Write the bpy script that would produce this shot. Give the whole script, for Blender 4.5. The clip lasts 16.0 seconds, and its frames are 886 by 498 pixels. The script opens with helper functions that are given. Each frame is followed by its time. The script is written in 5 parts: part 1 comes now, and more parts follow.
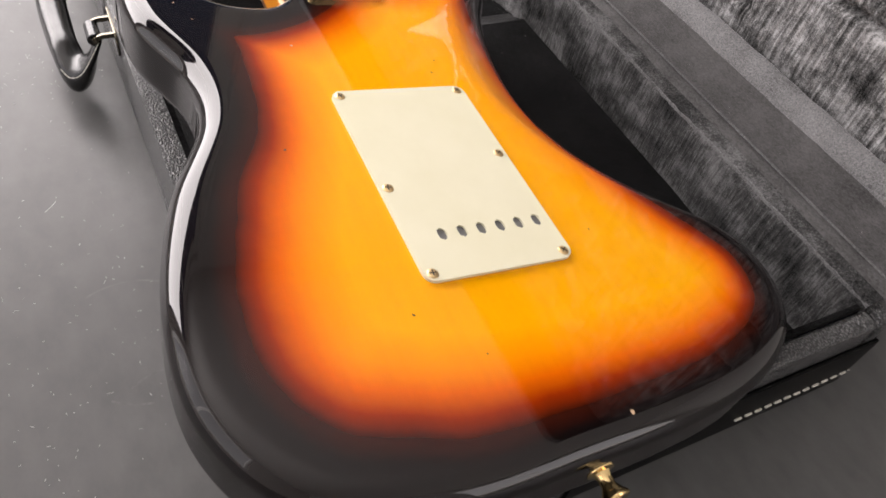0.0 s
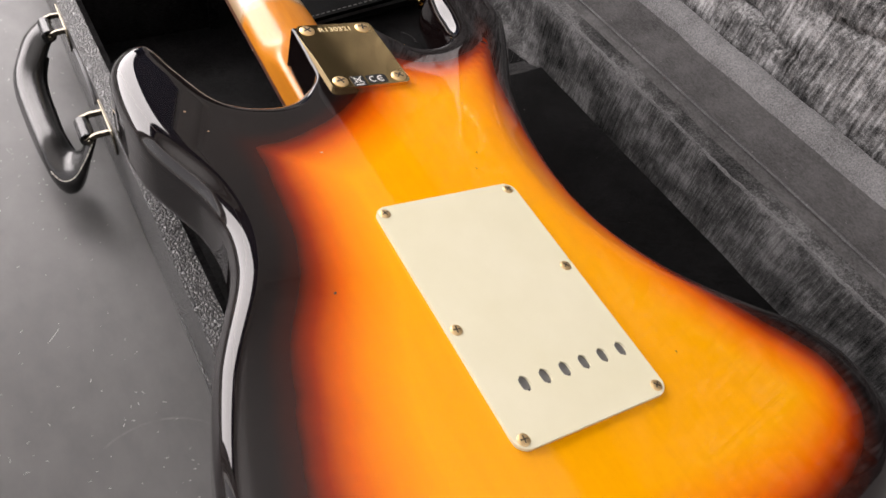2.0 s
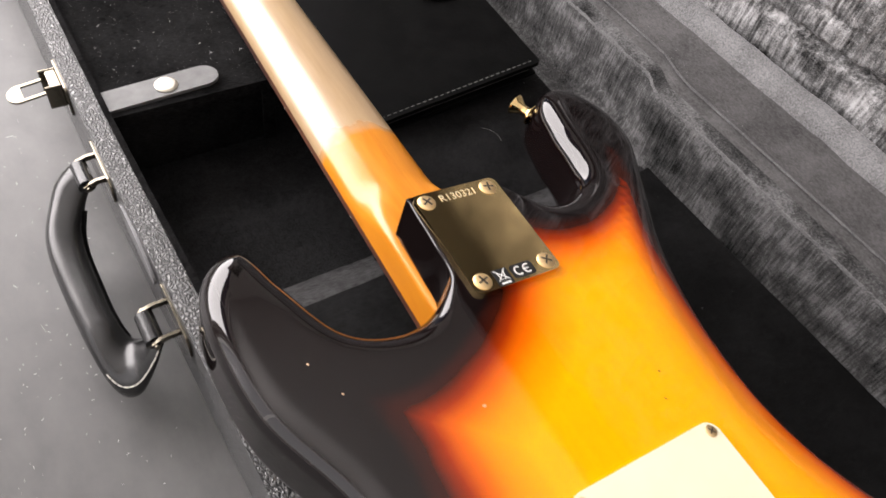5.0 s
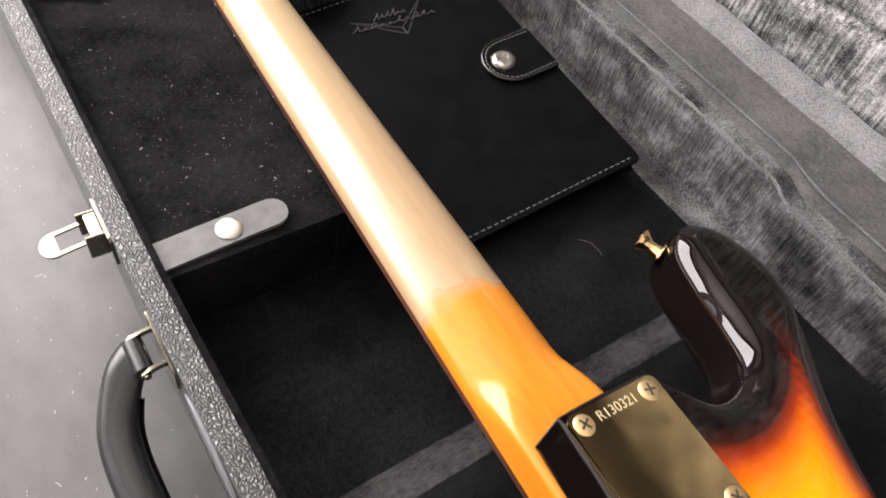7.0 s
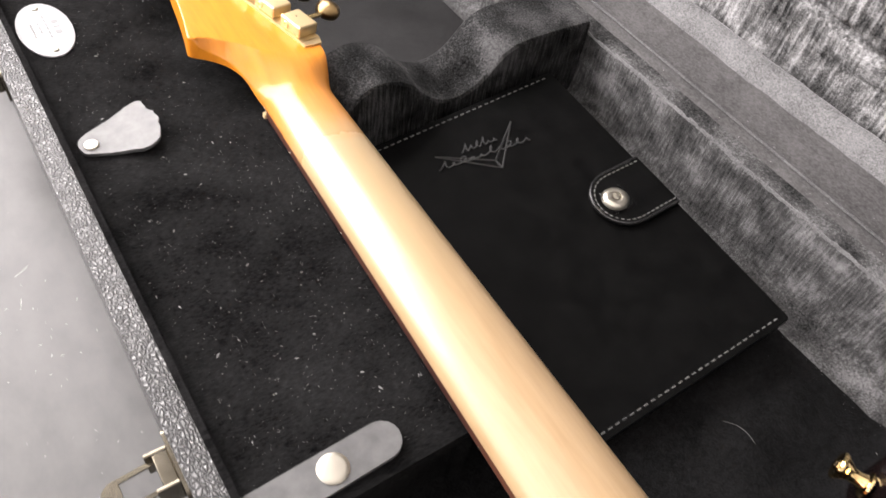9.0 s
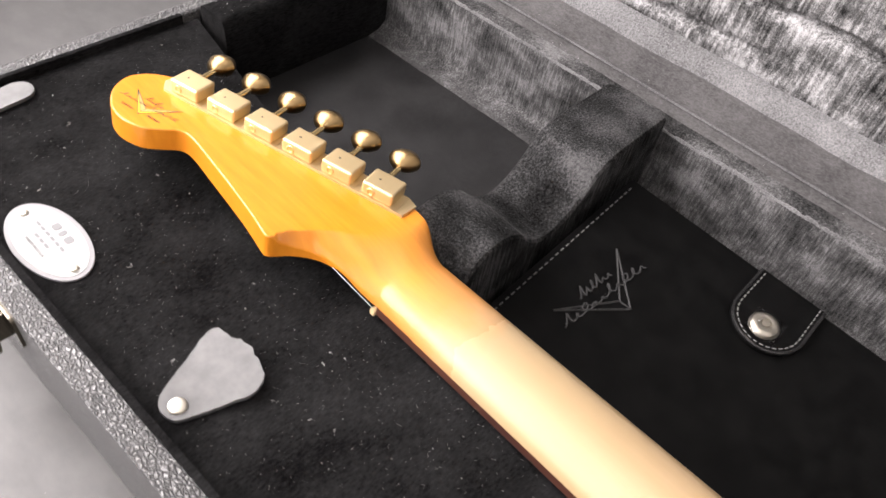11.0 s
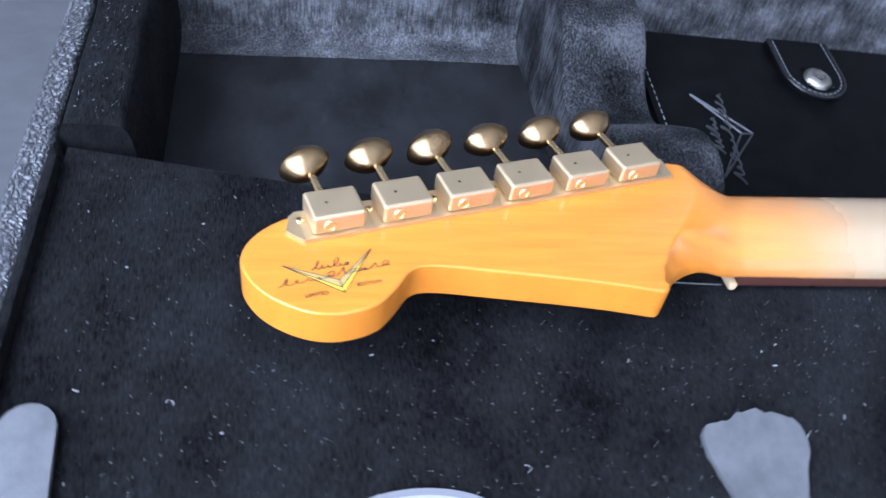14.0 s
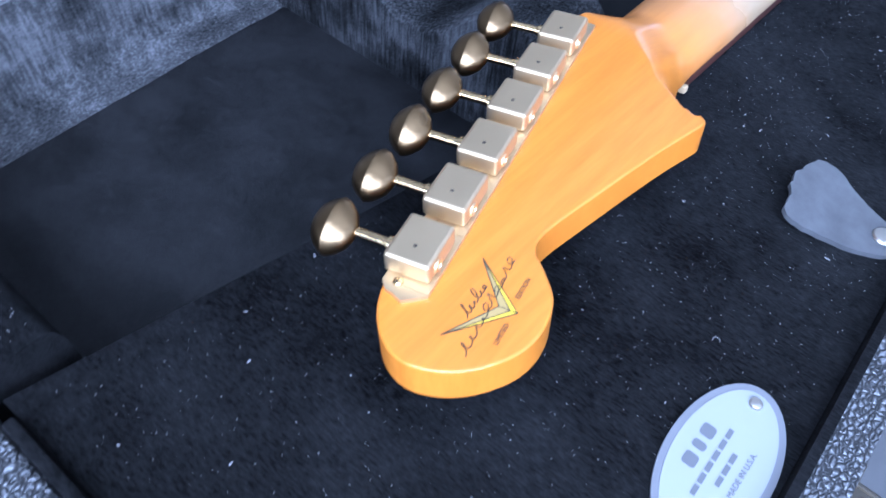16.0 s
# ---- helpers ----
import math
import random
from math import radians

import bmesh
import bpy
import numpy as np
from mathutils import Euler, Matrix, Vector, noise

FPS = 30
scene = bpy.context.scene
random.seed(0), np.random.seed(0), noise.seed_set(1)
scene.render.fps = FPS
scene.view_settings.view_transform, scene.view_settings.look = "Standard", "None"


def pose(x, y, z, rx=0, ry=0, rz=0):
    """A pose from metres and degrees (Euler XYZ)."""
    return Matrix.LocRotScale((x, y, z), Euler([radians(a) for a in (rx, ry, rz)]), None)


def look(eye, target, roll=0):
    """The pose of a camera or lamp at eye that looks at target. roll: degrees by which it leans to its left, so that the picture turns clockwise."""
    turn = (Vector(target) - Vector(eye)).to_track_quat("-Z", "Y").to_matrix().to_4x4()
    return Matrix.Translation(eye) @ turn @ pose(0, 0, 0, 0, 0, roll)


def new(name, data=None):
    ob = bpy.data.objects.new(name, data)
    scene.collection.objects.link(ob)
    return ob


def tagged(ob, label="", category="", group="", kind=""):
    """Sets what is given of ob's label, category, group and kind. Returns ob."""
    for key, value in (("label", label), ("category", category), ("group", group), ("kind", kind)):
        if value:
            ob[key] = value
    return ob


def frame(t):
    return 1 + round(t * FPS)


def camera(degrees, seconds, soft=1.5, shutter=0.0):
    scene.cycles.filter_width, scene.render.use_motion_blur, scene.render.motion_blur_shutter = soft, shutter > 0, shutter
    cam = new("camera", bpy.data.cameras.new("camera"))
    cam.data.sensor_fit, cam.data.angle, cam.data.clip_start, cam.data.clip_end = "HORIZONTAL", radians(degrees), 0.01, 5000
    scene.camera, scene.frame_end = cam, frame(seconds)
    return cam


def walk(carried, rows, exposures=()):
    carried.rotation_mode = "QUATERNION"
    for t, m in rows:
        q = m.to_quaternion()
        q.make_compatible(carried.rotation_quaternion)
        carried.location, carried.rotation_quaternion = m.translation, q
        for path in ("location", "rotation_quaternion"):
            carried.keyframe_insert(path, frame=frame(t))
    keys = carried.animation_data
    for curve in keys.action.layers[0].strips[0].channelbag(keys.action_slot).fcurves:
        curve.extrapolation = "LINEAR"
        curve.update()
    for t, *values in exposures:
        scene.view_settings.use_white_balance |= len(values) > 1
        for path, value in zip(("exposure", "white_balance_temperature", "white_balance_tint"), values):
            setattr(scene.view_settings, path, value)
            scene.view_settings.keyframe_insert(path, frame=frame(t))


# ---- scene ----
cam = camera(62.42, 16.0, soft=1.6, shutter=0.35)
PATH = [
    (0, (-0.15807, -0.17237, 0.37744), (-0.04210, -0.01040, 0.15312), 13.434),
    (0.5, (-0.15994, -0.14946, 0.37793), (-0.04214, 0.01072, 0.15330), 13.124),
    (1, (-0.16070, -0.12837, 0.38134), (-0.04058, 0.02987, 0.15654), 12.974),
    (1.5, (-0.16001, -0.10319, 0.38356), (-0.03771, 0.05336, 0.15876), 12.637),
    (2, (-0.16147, -0.07913, 0.38236), (-0.03731, 0.07526, 0.15708), 12.363),
    (2.5, (-0.16274, -0.05575, 0.38159), (-0.03672, 0.09648, 0.15588), 12.181),
    (3, (-0.16116, -0.02976, 0.38198), (-0.03370, 0.12010, 0.15549), 12.160),
    (5.5, (-0.16204, 0.13106, 0.38623), (-0.03521, 0.26857, 0.15170), 13.676),
    (6, (-0.16434, 0.16505, 0.38543), (-0.03777, 0.30033, 0.14947), 13.727),
    (6.5, (-0.15809, 0.20302, 0.38230), (-0.03084, 0.33689, 0.14590), 13.744),
    (7, (-0.15177, 0.23618, 0.38077), (-0.02483, 0.36970, 0.14401), 13.454),
    (7.5, (-0.15003, 0.27014, 0.37629), (-0.02330, 0.40427, 0.13975), 13.128),
    (8, (-0.14739, 0.30247, 0.37206), (-0.02022, 0.43988, 0.13765), 12.412),
    (8.5, (-0.14112, 0.33413, 0.36944), (-0.01427, 0.47551, 0.13723), 11.464),
    (9, (-0.13831, 0.36502, 0.37023), (-0.01078, 0.50873, 0.13983), 10.738),
    (9.5, (-0.14307, 0.40180, 0.37296), (-0.01149, 0.54486, 0.14445), 10.420),
    (10, (-0.14831, 0.44781, 0.37244), (-0.00977, 0.58484, 0.14434), 10.718),
    (12.5, (-0.19681, 0.69704, 0.31698), (0.00721, 0.74690, 0.10276), 12.720),
    (13, (-0.19272, 0.74557, 0.30650), (0.01118, 0.76389, 0.08721), 14.548),
    (13.5, (-0.19120, 0.79937, 0.29318), (0.00579, 0.77779, 0.06794), 15.826),
    (14, (-0.17091, 0.86085, 0.28550), (0.01882, 0.80334, 0.06034), 11.934),
    (14.5, (-0.15422, 0.90852, 0.27485), (0.01950, 0.81652, 0.04822), 8.749),
    (15, (-0.13080, 0.94849, 0.26930), (0.01881, 0.82378, 0.04113), 8.591),
    (15.5, (-0.09879, 0.96871, 0.26907), (0.02227, 0.82773, 0.03355), 7.573),
    (16, (-0.07669, 0.94987, 0.27380), (0.02604, 0.80297, 0.03325), 6.265),
]
EXPOSURES = [(0.0, -1.12, 6650, 18), (3.0, -1.24, 6650, 18), (5.5, -0.68, 6600, 17), (8.5, -0.52, 6600, 17), (9.5, -0.47, 6650, 18), (12.4, -0.66, 6600, 19), (13.0, -0.72, 6050, 19), (13.5, -0.68, 4850, 18), (14.0, -0.72, 4720, 18), (15.0, -0.86, 4760, 19), (16.0, -0.84, 4250, 19)]
walk(cam, [(t, look(eye, aim, roll)) for t, eye, aim, roll in PATH], EXPOSURES)
# END CAMERA

# ---- light ----
world = bpy.data.worlds.new("sky")
scene.world = world
world.use_nodes = True
_wn = world.node_tree.nodes
_sky = _wn.new("ShaderNodeTexSky")
_sky.sky_type = "NISHITA"
_sky.sun_disc = False
_sky.sun_elevation, _sky.sun_rotation = radians(40), radians(150)
world.node_tree.links.new(_sky.outputs[0], _wn["Background"].inputs[0])
_wn["Background"].inputs[1].default_value = 0.1

for _n, _w, _h, _e, _at, _to in (("west_window_light", 1.75, 1.2, 20.0, (-1.67, 0.375, 0.75), (0.0, 0.375, 0.75)),
                                ("north_window_light", 1.6, 1.0, 116.0, (-0.68, 1.32, 0.78), (-0.68, 0.0, 0.78)),
                                ("south_window_light", 1.5, 1.2, 27.0, (1.35, -2.17, 0.75), (1.35, 0.0, 0.75))):
    _l = bpy.data.lights.new(_n, "AREA")
    _l.shape, _l.size, _l.size_y, _l.energy, _l.color = "RECTANGLE", _w, _h, _e, (1.0, 0.98, 0.95)
    new(_n, _l).matrix_world = look(_at, _to)


# ---- materials ----
def mat(name, color=(0.5, 0.5, 0.5), rough=0.5, metal=0.0, **kw):
    m = bpy.data.materials.new(name)
    m.use_nodes = True
    b = m.node_tree.nodes["Principled BSDF"]
    b.inputs["Base Color"].default_value = (*color, 1)
    b.inputs["Roughness"].default_value = rough
    b.inputs["Metallic"].default_value = metal
    for k, v in kw.items():
        b.inputs[k.replace("_", " ")].default_value = v
    return m


def node(m, kind, **kw):
    n = m.node_tree.nodes.new(kind)
    for k, v in kw.items():
        if k.startswith("i_"):
            n.inputs[k[2:].replace("_", " ")].default_value = v
        elif k == "operation":
            n.operation = v
        elif k == "blend_type":
            n.blend_type = v
        elif k == "data_type":
            n.data_type = v
        elif k == "attribute_name":
            n.attribute_name = v
    return n


def link(m, a, b):
    m.node_tree.links.new(a, b)


def bsdf(m):
    return m.node_tree.nodes["Principled BSDF"]


def ramp(m, src, stops):
    r = m.node_tree.nodes.new("ShaderNodeValToRGB")
    e = r.color_ramp.elements
    while len(e) < len(stops):
        e.new(0.5)
    for el, (p, c) in zip(e, stops):
        el.position, el.color = p, (*c, 1)
    link(m, src, r.inputs[0])
    return r.outputs[0]


def coords(m, scale=(1, 1, 1)):
    tc = m.node_tree.nodes.new("ShaderNodeTexCoord")
    mp = m.node_tree.nodes.new("ShaderNodeMapping")
    mp.inputs["Scale"].default_value = scale
    link(m, tc.outputs["Object"], mp.inputs["Vector"])
    return mp.outputs[0]


def noisy(m, scale, stretch=(1, 1, 1), detail=4.0, rough=0.6):
    n = node(m, "ShaderNodeTexNoise", i_Scale=scale, i_Detail=detail, i_Roughness=rough)
    link(m, coords(m, stretch), n.inputs["Vector"])
    return n.outputs[0]


def bump(m, height, strength=0.3, distance=0.001):
    n = node(m, "ShaderNodeBump", i_Strength=strength, i_Distance=distance)
    link(m, height, n.inputs["Height"])
    link(m, n.outputs[0], bsdf(m).inputs["Normal"])
    return n


def grain(m, scale, a, b, stretch=(1, 1, 1), lo=0.35, hi=0.65, detail=4.0):
    """Base colour between a and b by noise."""
    link(m, ramp(m, noisy(m, scale, stretch, detail), [(lo, a), (hi, b)]), bsdf(m).inputs["Base Color"])


def rough_noise(m, scale, a, b, stretch=(1, 1, 1)):
    n = node(m, "ShaderNodeMapRange", i_To_Min=a, i_To_Max=b)
    link(m, noisy(m, scale, stretch), n.inputs["Value"])
    link(m, n.outputs[0], bsdf(m).inputs["Roughness"])


WALL = mat("wall_paint", (0.76, 0.755, 0.745), 0.9)
grain(WALL, 3.0, (0.74, 0.735, 0.725), (0.78, 0.775, 0.765))
CEIL = mat("ceiling_paint", (0.88, 0.875, 0.865), 0.9)
grain(CEIL, 3.0, (0.87, 0.865, 0.855), (0.9, 0.895, 0.885))
ROOMFLOOR = mat("floor_boards", (0.45, 0.38, 0.3), 0.6)
grain(ROOMFLOOR, 4.0, (0.40, 0.335, 0.26), (0.50, 0.43, 0.345), (8, 1, 1))
FRAMEW = mat("window_white", (0.75, 0.75, 0.73), 0.5)
GLASS = mat("window_glass", (1, 1, 1), 0.0, Transmission_Weight=1.0, IOR=1.45)

TABLE = mat("black_tabletop", (0.02, 0.02, 0.021), 0.42, Specular_IOR_Level=0.23)
grain(TABLE, 45.0, (0.085, 0.085, 0.0845), (0.118, 0.1175, 0.1165), (1.6, 0.9, 1), 0.25, 0.75, 10.0)
rough_noise(TABLE, 14.0, 0.3, 0.44, (1.8, 0.8, 1))
bump(TABLE, noisy(TABLE, 160.0, (1.6, 0.9, 1), 9.0), 0.12, 0.0005)

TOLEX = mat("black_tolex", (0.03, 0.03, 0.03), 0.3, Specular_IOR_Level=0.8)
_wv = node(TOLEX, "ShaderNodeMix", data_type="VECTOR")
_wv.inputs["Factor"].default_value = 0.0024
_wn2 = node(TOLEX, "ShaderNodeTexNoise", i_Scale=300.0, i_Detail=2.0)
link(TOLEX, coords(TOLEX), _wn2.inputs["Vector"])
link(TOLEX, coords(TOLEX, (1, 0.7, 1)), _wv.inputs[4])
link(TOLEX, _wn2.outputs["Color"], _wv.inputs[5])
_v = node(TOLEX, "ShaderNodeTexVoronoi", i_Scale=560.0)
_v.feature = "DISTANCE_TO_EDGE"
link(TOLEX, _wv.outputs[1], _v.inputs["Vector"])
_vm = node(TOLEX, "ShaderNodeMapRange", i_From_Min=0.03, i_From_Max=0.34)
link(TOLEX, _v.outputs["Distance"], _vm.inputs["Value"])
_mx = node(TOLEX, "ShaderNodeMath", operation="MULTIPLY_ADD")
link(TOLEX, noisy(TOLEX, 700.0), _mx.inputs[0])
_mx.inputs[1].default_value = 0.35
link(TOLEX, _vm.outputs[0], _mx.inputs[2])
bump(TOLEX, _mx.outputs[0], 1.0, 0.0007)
# glints on the grain tops painted pale, the grooves between them dark
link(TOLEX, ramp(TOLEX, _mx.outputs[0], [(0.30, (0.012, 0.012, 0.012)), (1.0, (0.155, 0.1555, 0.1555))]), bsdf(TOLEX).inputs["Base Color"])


def plush(name, lo, hi, sheen, weights, fine, streak, sharp=(0.42, 0.62), relief=0.0012, gloss=0.0, clumps=(1, 1, 0.6)):
    """Fabric with a short pile: broad rubbed clouds, small clumps and fine strokes along the pile, by weights."""
    m = mat(name, hi, 0.95 if gloss == 0 else 0.5, Sheen_Weight=sheen, Sheen_Roughness=0.2, Specular_IOR_Level=gloss)
    total = None
    for src, k in ((noisy(m, 24.0, (1, 1.3, 1), 4.0, 0.6), weights[0]), (noisy(m, 240.0, clumps, 3.0, 0.6), weights[1]), (noisy(m, fine, streak, 4.0, 0.75), weights[2])):
        n = node(m, "ShaderNodeMath", operation="MULTIPLY_ADD")
        link(m, src, n.inputs[0])
        n.inputs[1].default_value = k
        if total:
            link(m, total, n.inputs[2])
        else:
            n.inputs[2].default_value = 0.0
        total = n.outputs[0]
    link(m, ramp(m, total, [(sharp[0], lo), (sharp[1], hi)]), bsdf(m).inputs["Base Color"])
    bump(m, noisy(m, fine * 1.2, streak, 6.0, 0.8), 1.0, relief)
    return m


def velvet(name, dark, mid, light, sheen, weights, patch, rib, sharp, relief=0.0006, ragged=0.68):
    """Crushed pile: ragged patches that lie one way or the other, ribs up the sheet, and fine specks."""
    m = mat(name, (mid,) * 3, 0.95, Sheen_Weight=sheen, Sheen_Roughness=0.25, Specular_IOR_Level=0.0)
    ribs = noisy(m, rib, (1, 1, 0.08), 3.0, 0.6)
    total = None
    for src, k in ((noisy(m, patch, (1, 0.8, 1.25), 6.0, ragged), weights[0]), (ribs, weights[1]), (noisy(m, 1500.0, (1, 1, 0.6), 2.0, 0.6), weights[2])):
        n = node(m, "ShaderNodeMath", operation="MULTIPLY_ADD")
        link(m, src, n.inputs[0])
        n.inputs[1].default_value = k
        n.inputs[2].default_value = 0.0
        if total:
            link(m, total, n.inputs[2])
        total = n.outputs[0]
    link(m, ramp(m, total, [(sharp[0], (dark,) * 3), (sharp[1], (mid,) * 3), (sharp[2], (light, light, light * 1.01))]), bsdf(m).inputs["Base Color"])
    bump(m, total, 1.0, relief)
    return m


# one black plush in copies, each toned to the light or shade on it
PLUSH = plush("black_plush", (0.002, 0.002, 0.002), (0.027, 0.0267, 0.0272), 0.022, (0.3, 0.1, 0.6), 1000.0, (0.25, 1.5, 1.5), (0.40, 0.68), 0.0007)
DEEP = plush("shaded_recess_plush", (0.001, 0.001, 0.001), (0.021, 0.0208, 0.0213), 0.055, (0.4, 0.2, 0.4), 900.0, (1, 1, 1), relief=0.0004, gloss=0.35)
FLOORPLUSH = plush("shaded_floor_plush", (0.002, 0.002, 0.002), (0.019, 0.0187, 0.0193), 0.045, (0.25, 0.2, 0.55), 900.0, (1, 1, 1), relief=0.0005, gloss=0.04)
BASEPLUSH = plush("shaded_base_plush", (0.002, 0.002, 0.002), (0.013, 0.0128, 0.0132), 0.03, (0.35, 0.2, 0.45), 700.0, (0.3, 1.3, 1.3), relief=0.0006, gloss=0.08)
LITSLOPE = plush("lit_slope_plush", (0.002, 0.002, 0.002), (0.062, 0.0615, 0.0625), 0.1, (0.35, 0.2, 0.45), 700.0, (0.3, 1.3, 1.3), relief=0.0006, gloss=0.2)
LITWALL = velvet("lit_wall_plush", 0.010, 0.055, 0.18, 0.04, (0.50, 0.30, 0.20), 30.0, 760.0, (0.39, 0.50, 0.63), 0.0004, 0.62)
LEDGE = plush("lit_ledge_plush", (0.026, 0.0255, 0.0255), (0.12, 0.1172, 0.1172), 0.1, (0.35, 0.15, 0.5), 800.0, (1, 0.5, 1), (0.34, 0.66), 0.0005, 0.1, (1, 0.3, 1))
CRUSHED = velvet("lit_lid_plush", 0.014, 0.11, 0.42, 0.15, (0.44, 0.30, 0.26), 42.0, 430.0, (0.40, 0.49, 0.61))
ROLL = plush("lit_roll_plush", (0.06, 0.06, 0.0605), (0.28, 0.28, 0.284), 0.4, (0.25, 0.15, 0.6), 900.0, (1, 1, 1), (0.37, 0.63), 0.0004, 0.0, (3, 3, 3))
NAP = plush("pale_edge_plush", (0.05, 0.05, 0.0503), (0.21, 0.21, 0.213), 0.25, (0.3, 0.2, 0.5), 1000.0, (1, 1, 1), (0.37, 0.63), 0.0005, 0.0, (3, 3, 3))
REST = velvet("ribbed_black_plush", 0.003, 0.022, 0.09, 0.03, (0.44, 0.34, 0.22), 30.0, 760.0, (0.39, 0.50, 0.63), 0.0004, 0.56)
GREYTHREAD = mat("grey_thread", (0.13, 0.13, 0.125), 0.6)

LEATHER = mat("black_leather", (0.008, 0.008, 0.008), 0.34, Specular_IOR_Level=0.06)
rough_noise(LEATHER, 22.0, 0.32, 0.4)
grain(LEATHER, 70.0, (0.002, 0.002, 0.002), (0.004, 0.004, 0.0039))
bump(LEATHER, noisy(LEATHER, 260.0, (1, 1, 1), 8.0), 0.25, 0.0005)
GRIP = mat("polished_black_leather", (0.008, 0.008, 0.008), 0.3, Specular_IOR_Level=0.5)
rough_noise(GRIP, 40.0, 0.2, 0.3)
bump(GRIP, noisy(GRIP, 900.0, (1, 1, 1), 5.0), 0.2, 0.0003)
GREYLEATHER = mat("grey_leather", (0.09, 0.09, 0.09), 0.5)
grain(GREYLEATHER, 90.0, (0.066, 0.066, 0.066), (0.098, 0.098, 0.098))
bump(GREYLEATHER, noisy(GREYLEATHER, 1500.0), 0.3, 0.0003)
NICKEL = mat("nickel", (0.16, 0.143, 0.112), 0.2, 1.0)
rough_noise(NICKEL, 150.0, 0.12, 0.26)
PEWTER = mat("satin_nickel", (0.5, 0.47, 0.40), 0.35, 1.0)
GOLD = mat("worn_gold", (0.86, 0.63, 0.3), 0.16, 1.0)
rough_noise(GOLD, 60.0, 0.05, 0.14)
bump(GOLD, noisy(GOLD, 55.0, (1, 1, 1), 3.0), 0.06, 0.0003)
BUTTON = mat("aged_gold_button", (0.25, 0.17, 0.08), 0.2, 1.0)
rough_noise(BUTTON, 90.0, 0.24, 0.34)
BRONZE = mat("worn_bronze_gold", (0.84, 0.62, 0.33), 0.2, 1.0)
rough_noise(BRONZE, 90.0, 0.34, 0.48)
GOLDDARK = mat("screw_slot", (0.05, 0.035, 0.02), 0.6)
CREAM = mat("aged_cream_plastic", (0.73, 0.69, 0.52), 0.6, Specular_IOR_Level=0.25)
grain(CREAM, 18.0, (0.71, 0.675, 0.49), (0.75, 0.715, 0.54))
THREAD = mat("white_thread", (0.6, 0.58, 0.52), 0.8)
BLACK = mat("black_paint", (0.008, 0.008, 0.008), 0.4)

BURST = mat("sunburst_lacquer", (0.8, 0.3, 0.01), 0.5, Coat_Weight=1.0, Coat_Roughness=0.03, Coat_IOR=1.5, Specular_IOR_Level=0.0)
_at = node(BURST, "ShaderNodeAttribute", attribute_name="burst")
_nz = node(BURST, "ShaderNodeMath", operation="MULTIPLY_ADD")
link(BURST, noisy(BURST, 22.0), _nz.inputs[0])
_nz.inputs[1].default_value = 0.08
link(BURST, _at.outputs["Fac"], _nz.inputs[2])
_col = ramp(BURST, _nz.outputs[0], [(0.25, (0.005, 0.003, 0.003)), (0.37, (0.035, 0.005, 0.002)), (0.48, (0.27, 0.024, 0.001)),
                                   (0.61, (0.72, 0.125, 0.0005)), (0.77, (0.90, 0.265, 0.0005)), (1.0, (0.93, 0.385, 0.0005))])
_gr = node(BURST, "ShaderNodeMix", data_type="RGBA", blend_type="MULTIPLY")
_gr.inputs["Factor"].default_value = 0.16
link(BURST, _col, _gr.inputs["A"])
link(BURST, ramp(BURST, noisy(BURST, 30.0, (7, 0.5, 1), 6.0), [(0.3, (0.8, 0.74, 0.6)), (0.6, (1, 1, 1))]), _gr.inputs["B"])
link(BURST, _gr.outputs["Result"], bsdf(BURST).inputs["Base Color"])

MAPLE = mat("amber_maple", (0.75, 0.36, 0.06), 0.4, Coat_Weight=0.7, Coat_Roughness=0.14, Coat_IOR=1.75, Specular_IOR_Level=0.1)
_sep = MAPLE.node_tree.nodes.new("ShaderNodeSeparateXYZ")
link(MAPLE, coords(MAPLE), _sep.inputs[0])


def worn_between(m, y0, y1, soft):
    """1 where the lacquer is rubbed down to pale wood, between y0 and y1, with a ragged edge."""
    n = node(m, "ShaderNodeMath", operation="MULTIPLY_ADD")
    link(m, noisy(m, 45.0, (1, 1, 1), 3.0), n.inputs[0])
    n.inputs[1].default_value = 0.022
    link(m, _sep.outputs["Y"], n.inputs[2])
    a = node(m, "ShaderNodeMapRange", i_From_Min=y0, i_From_Max=y0 + 0.009)
    b = node(m, "ShaderNodeMapRange", i_From_Min=y1, i_From_Max=y1 + soft, i_To_Min=1.0, i_To_Max=0.0)
    c = node(m, "ShaderNodeMath", operation="MULTIPLY")
    link(m, n.outputs[0], a.inputs["Value"])
    link(m, n.outputs[0], b.inputs["Value"])
    link(m, a.outputs[0], c.inputs[0])
    link(m, b.outputs[0], c.inputs[1])
    return c.outputs[0]


_worn = worn_between(MAPLE, 0.381, 0.642, 0.045)
_part = node(MAPLE, "ShaderNodeMath", operation="MULTIPLY")
link(MAPLE, worn_between(MAPLE, 0.5, 0.668, 0.055), _part.inputs[0])
_part.inputs[1].default_value = 0.4
_both = node(MAPLE, "ShaderNodeMath", operation="MAXIMUM")
link(MAPLE, _worn, _both.inputs[0])
link(MAPLE, _part.outputs[0], _both.inputs[1])
_mm = node(MAPLE, "ShaderNodeMix", data_type="RGBA")
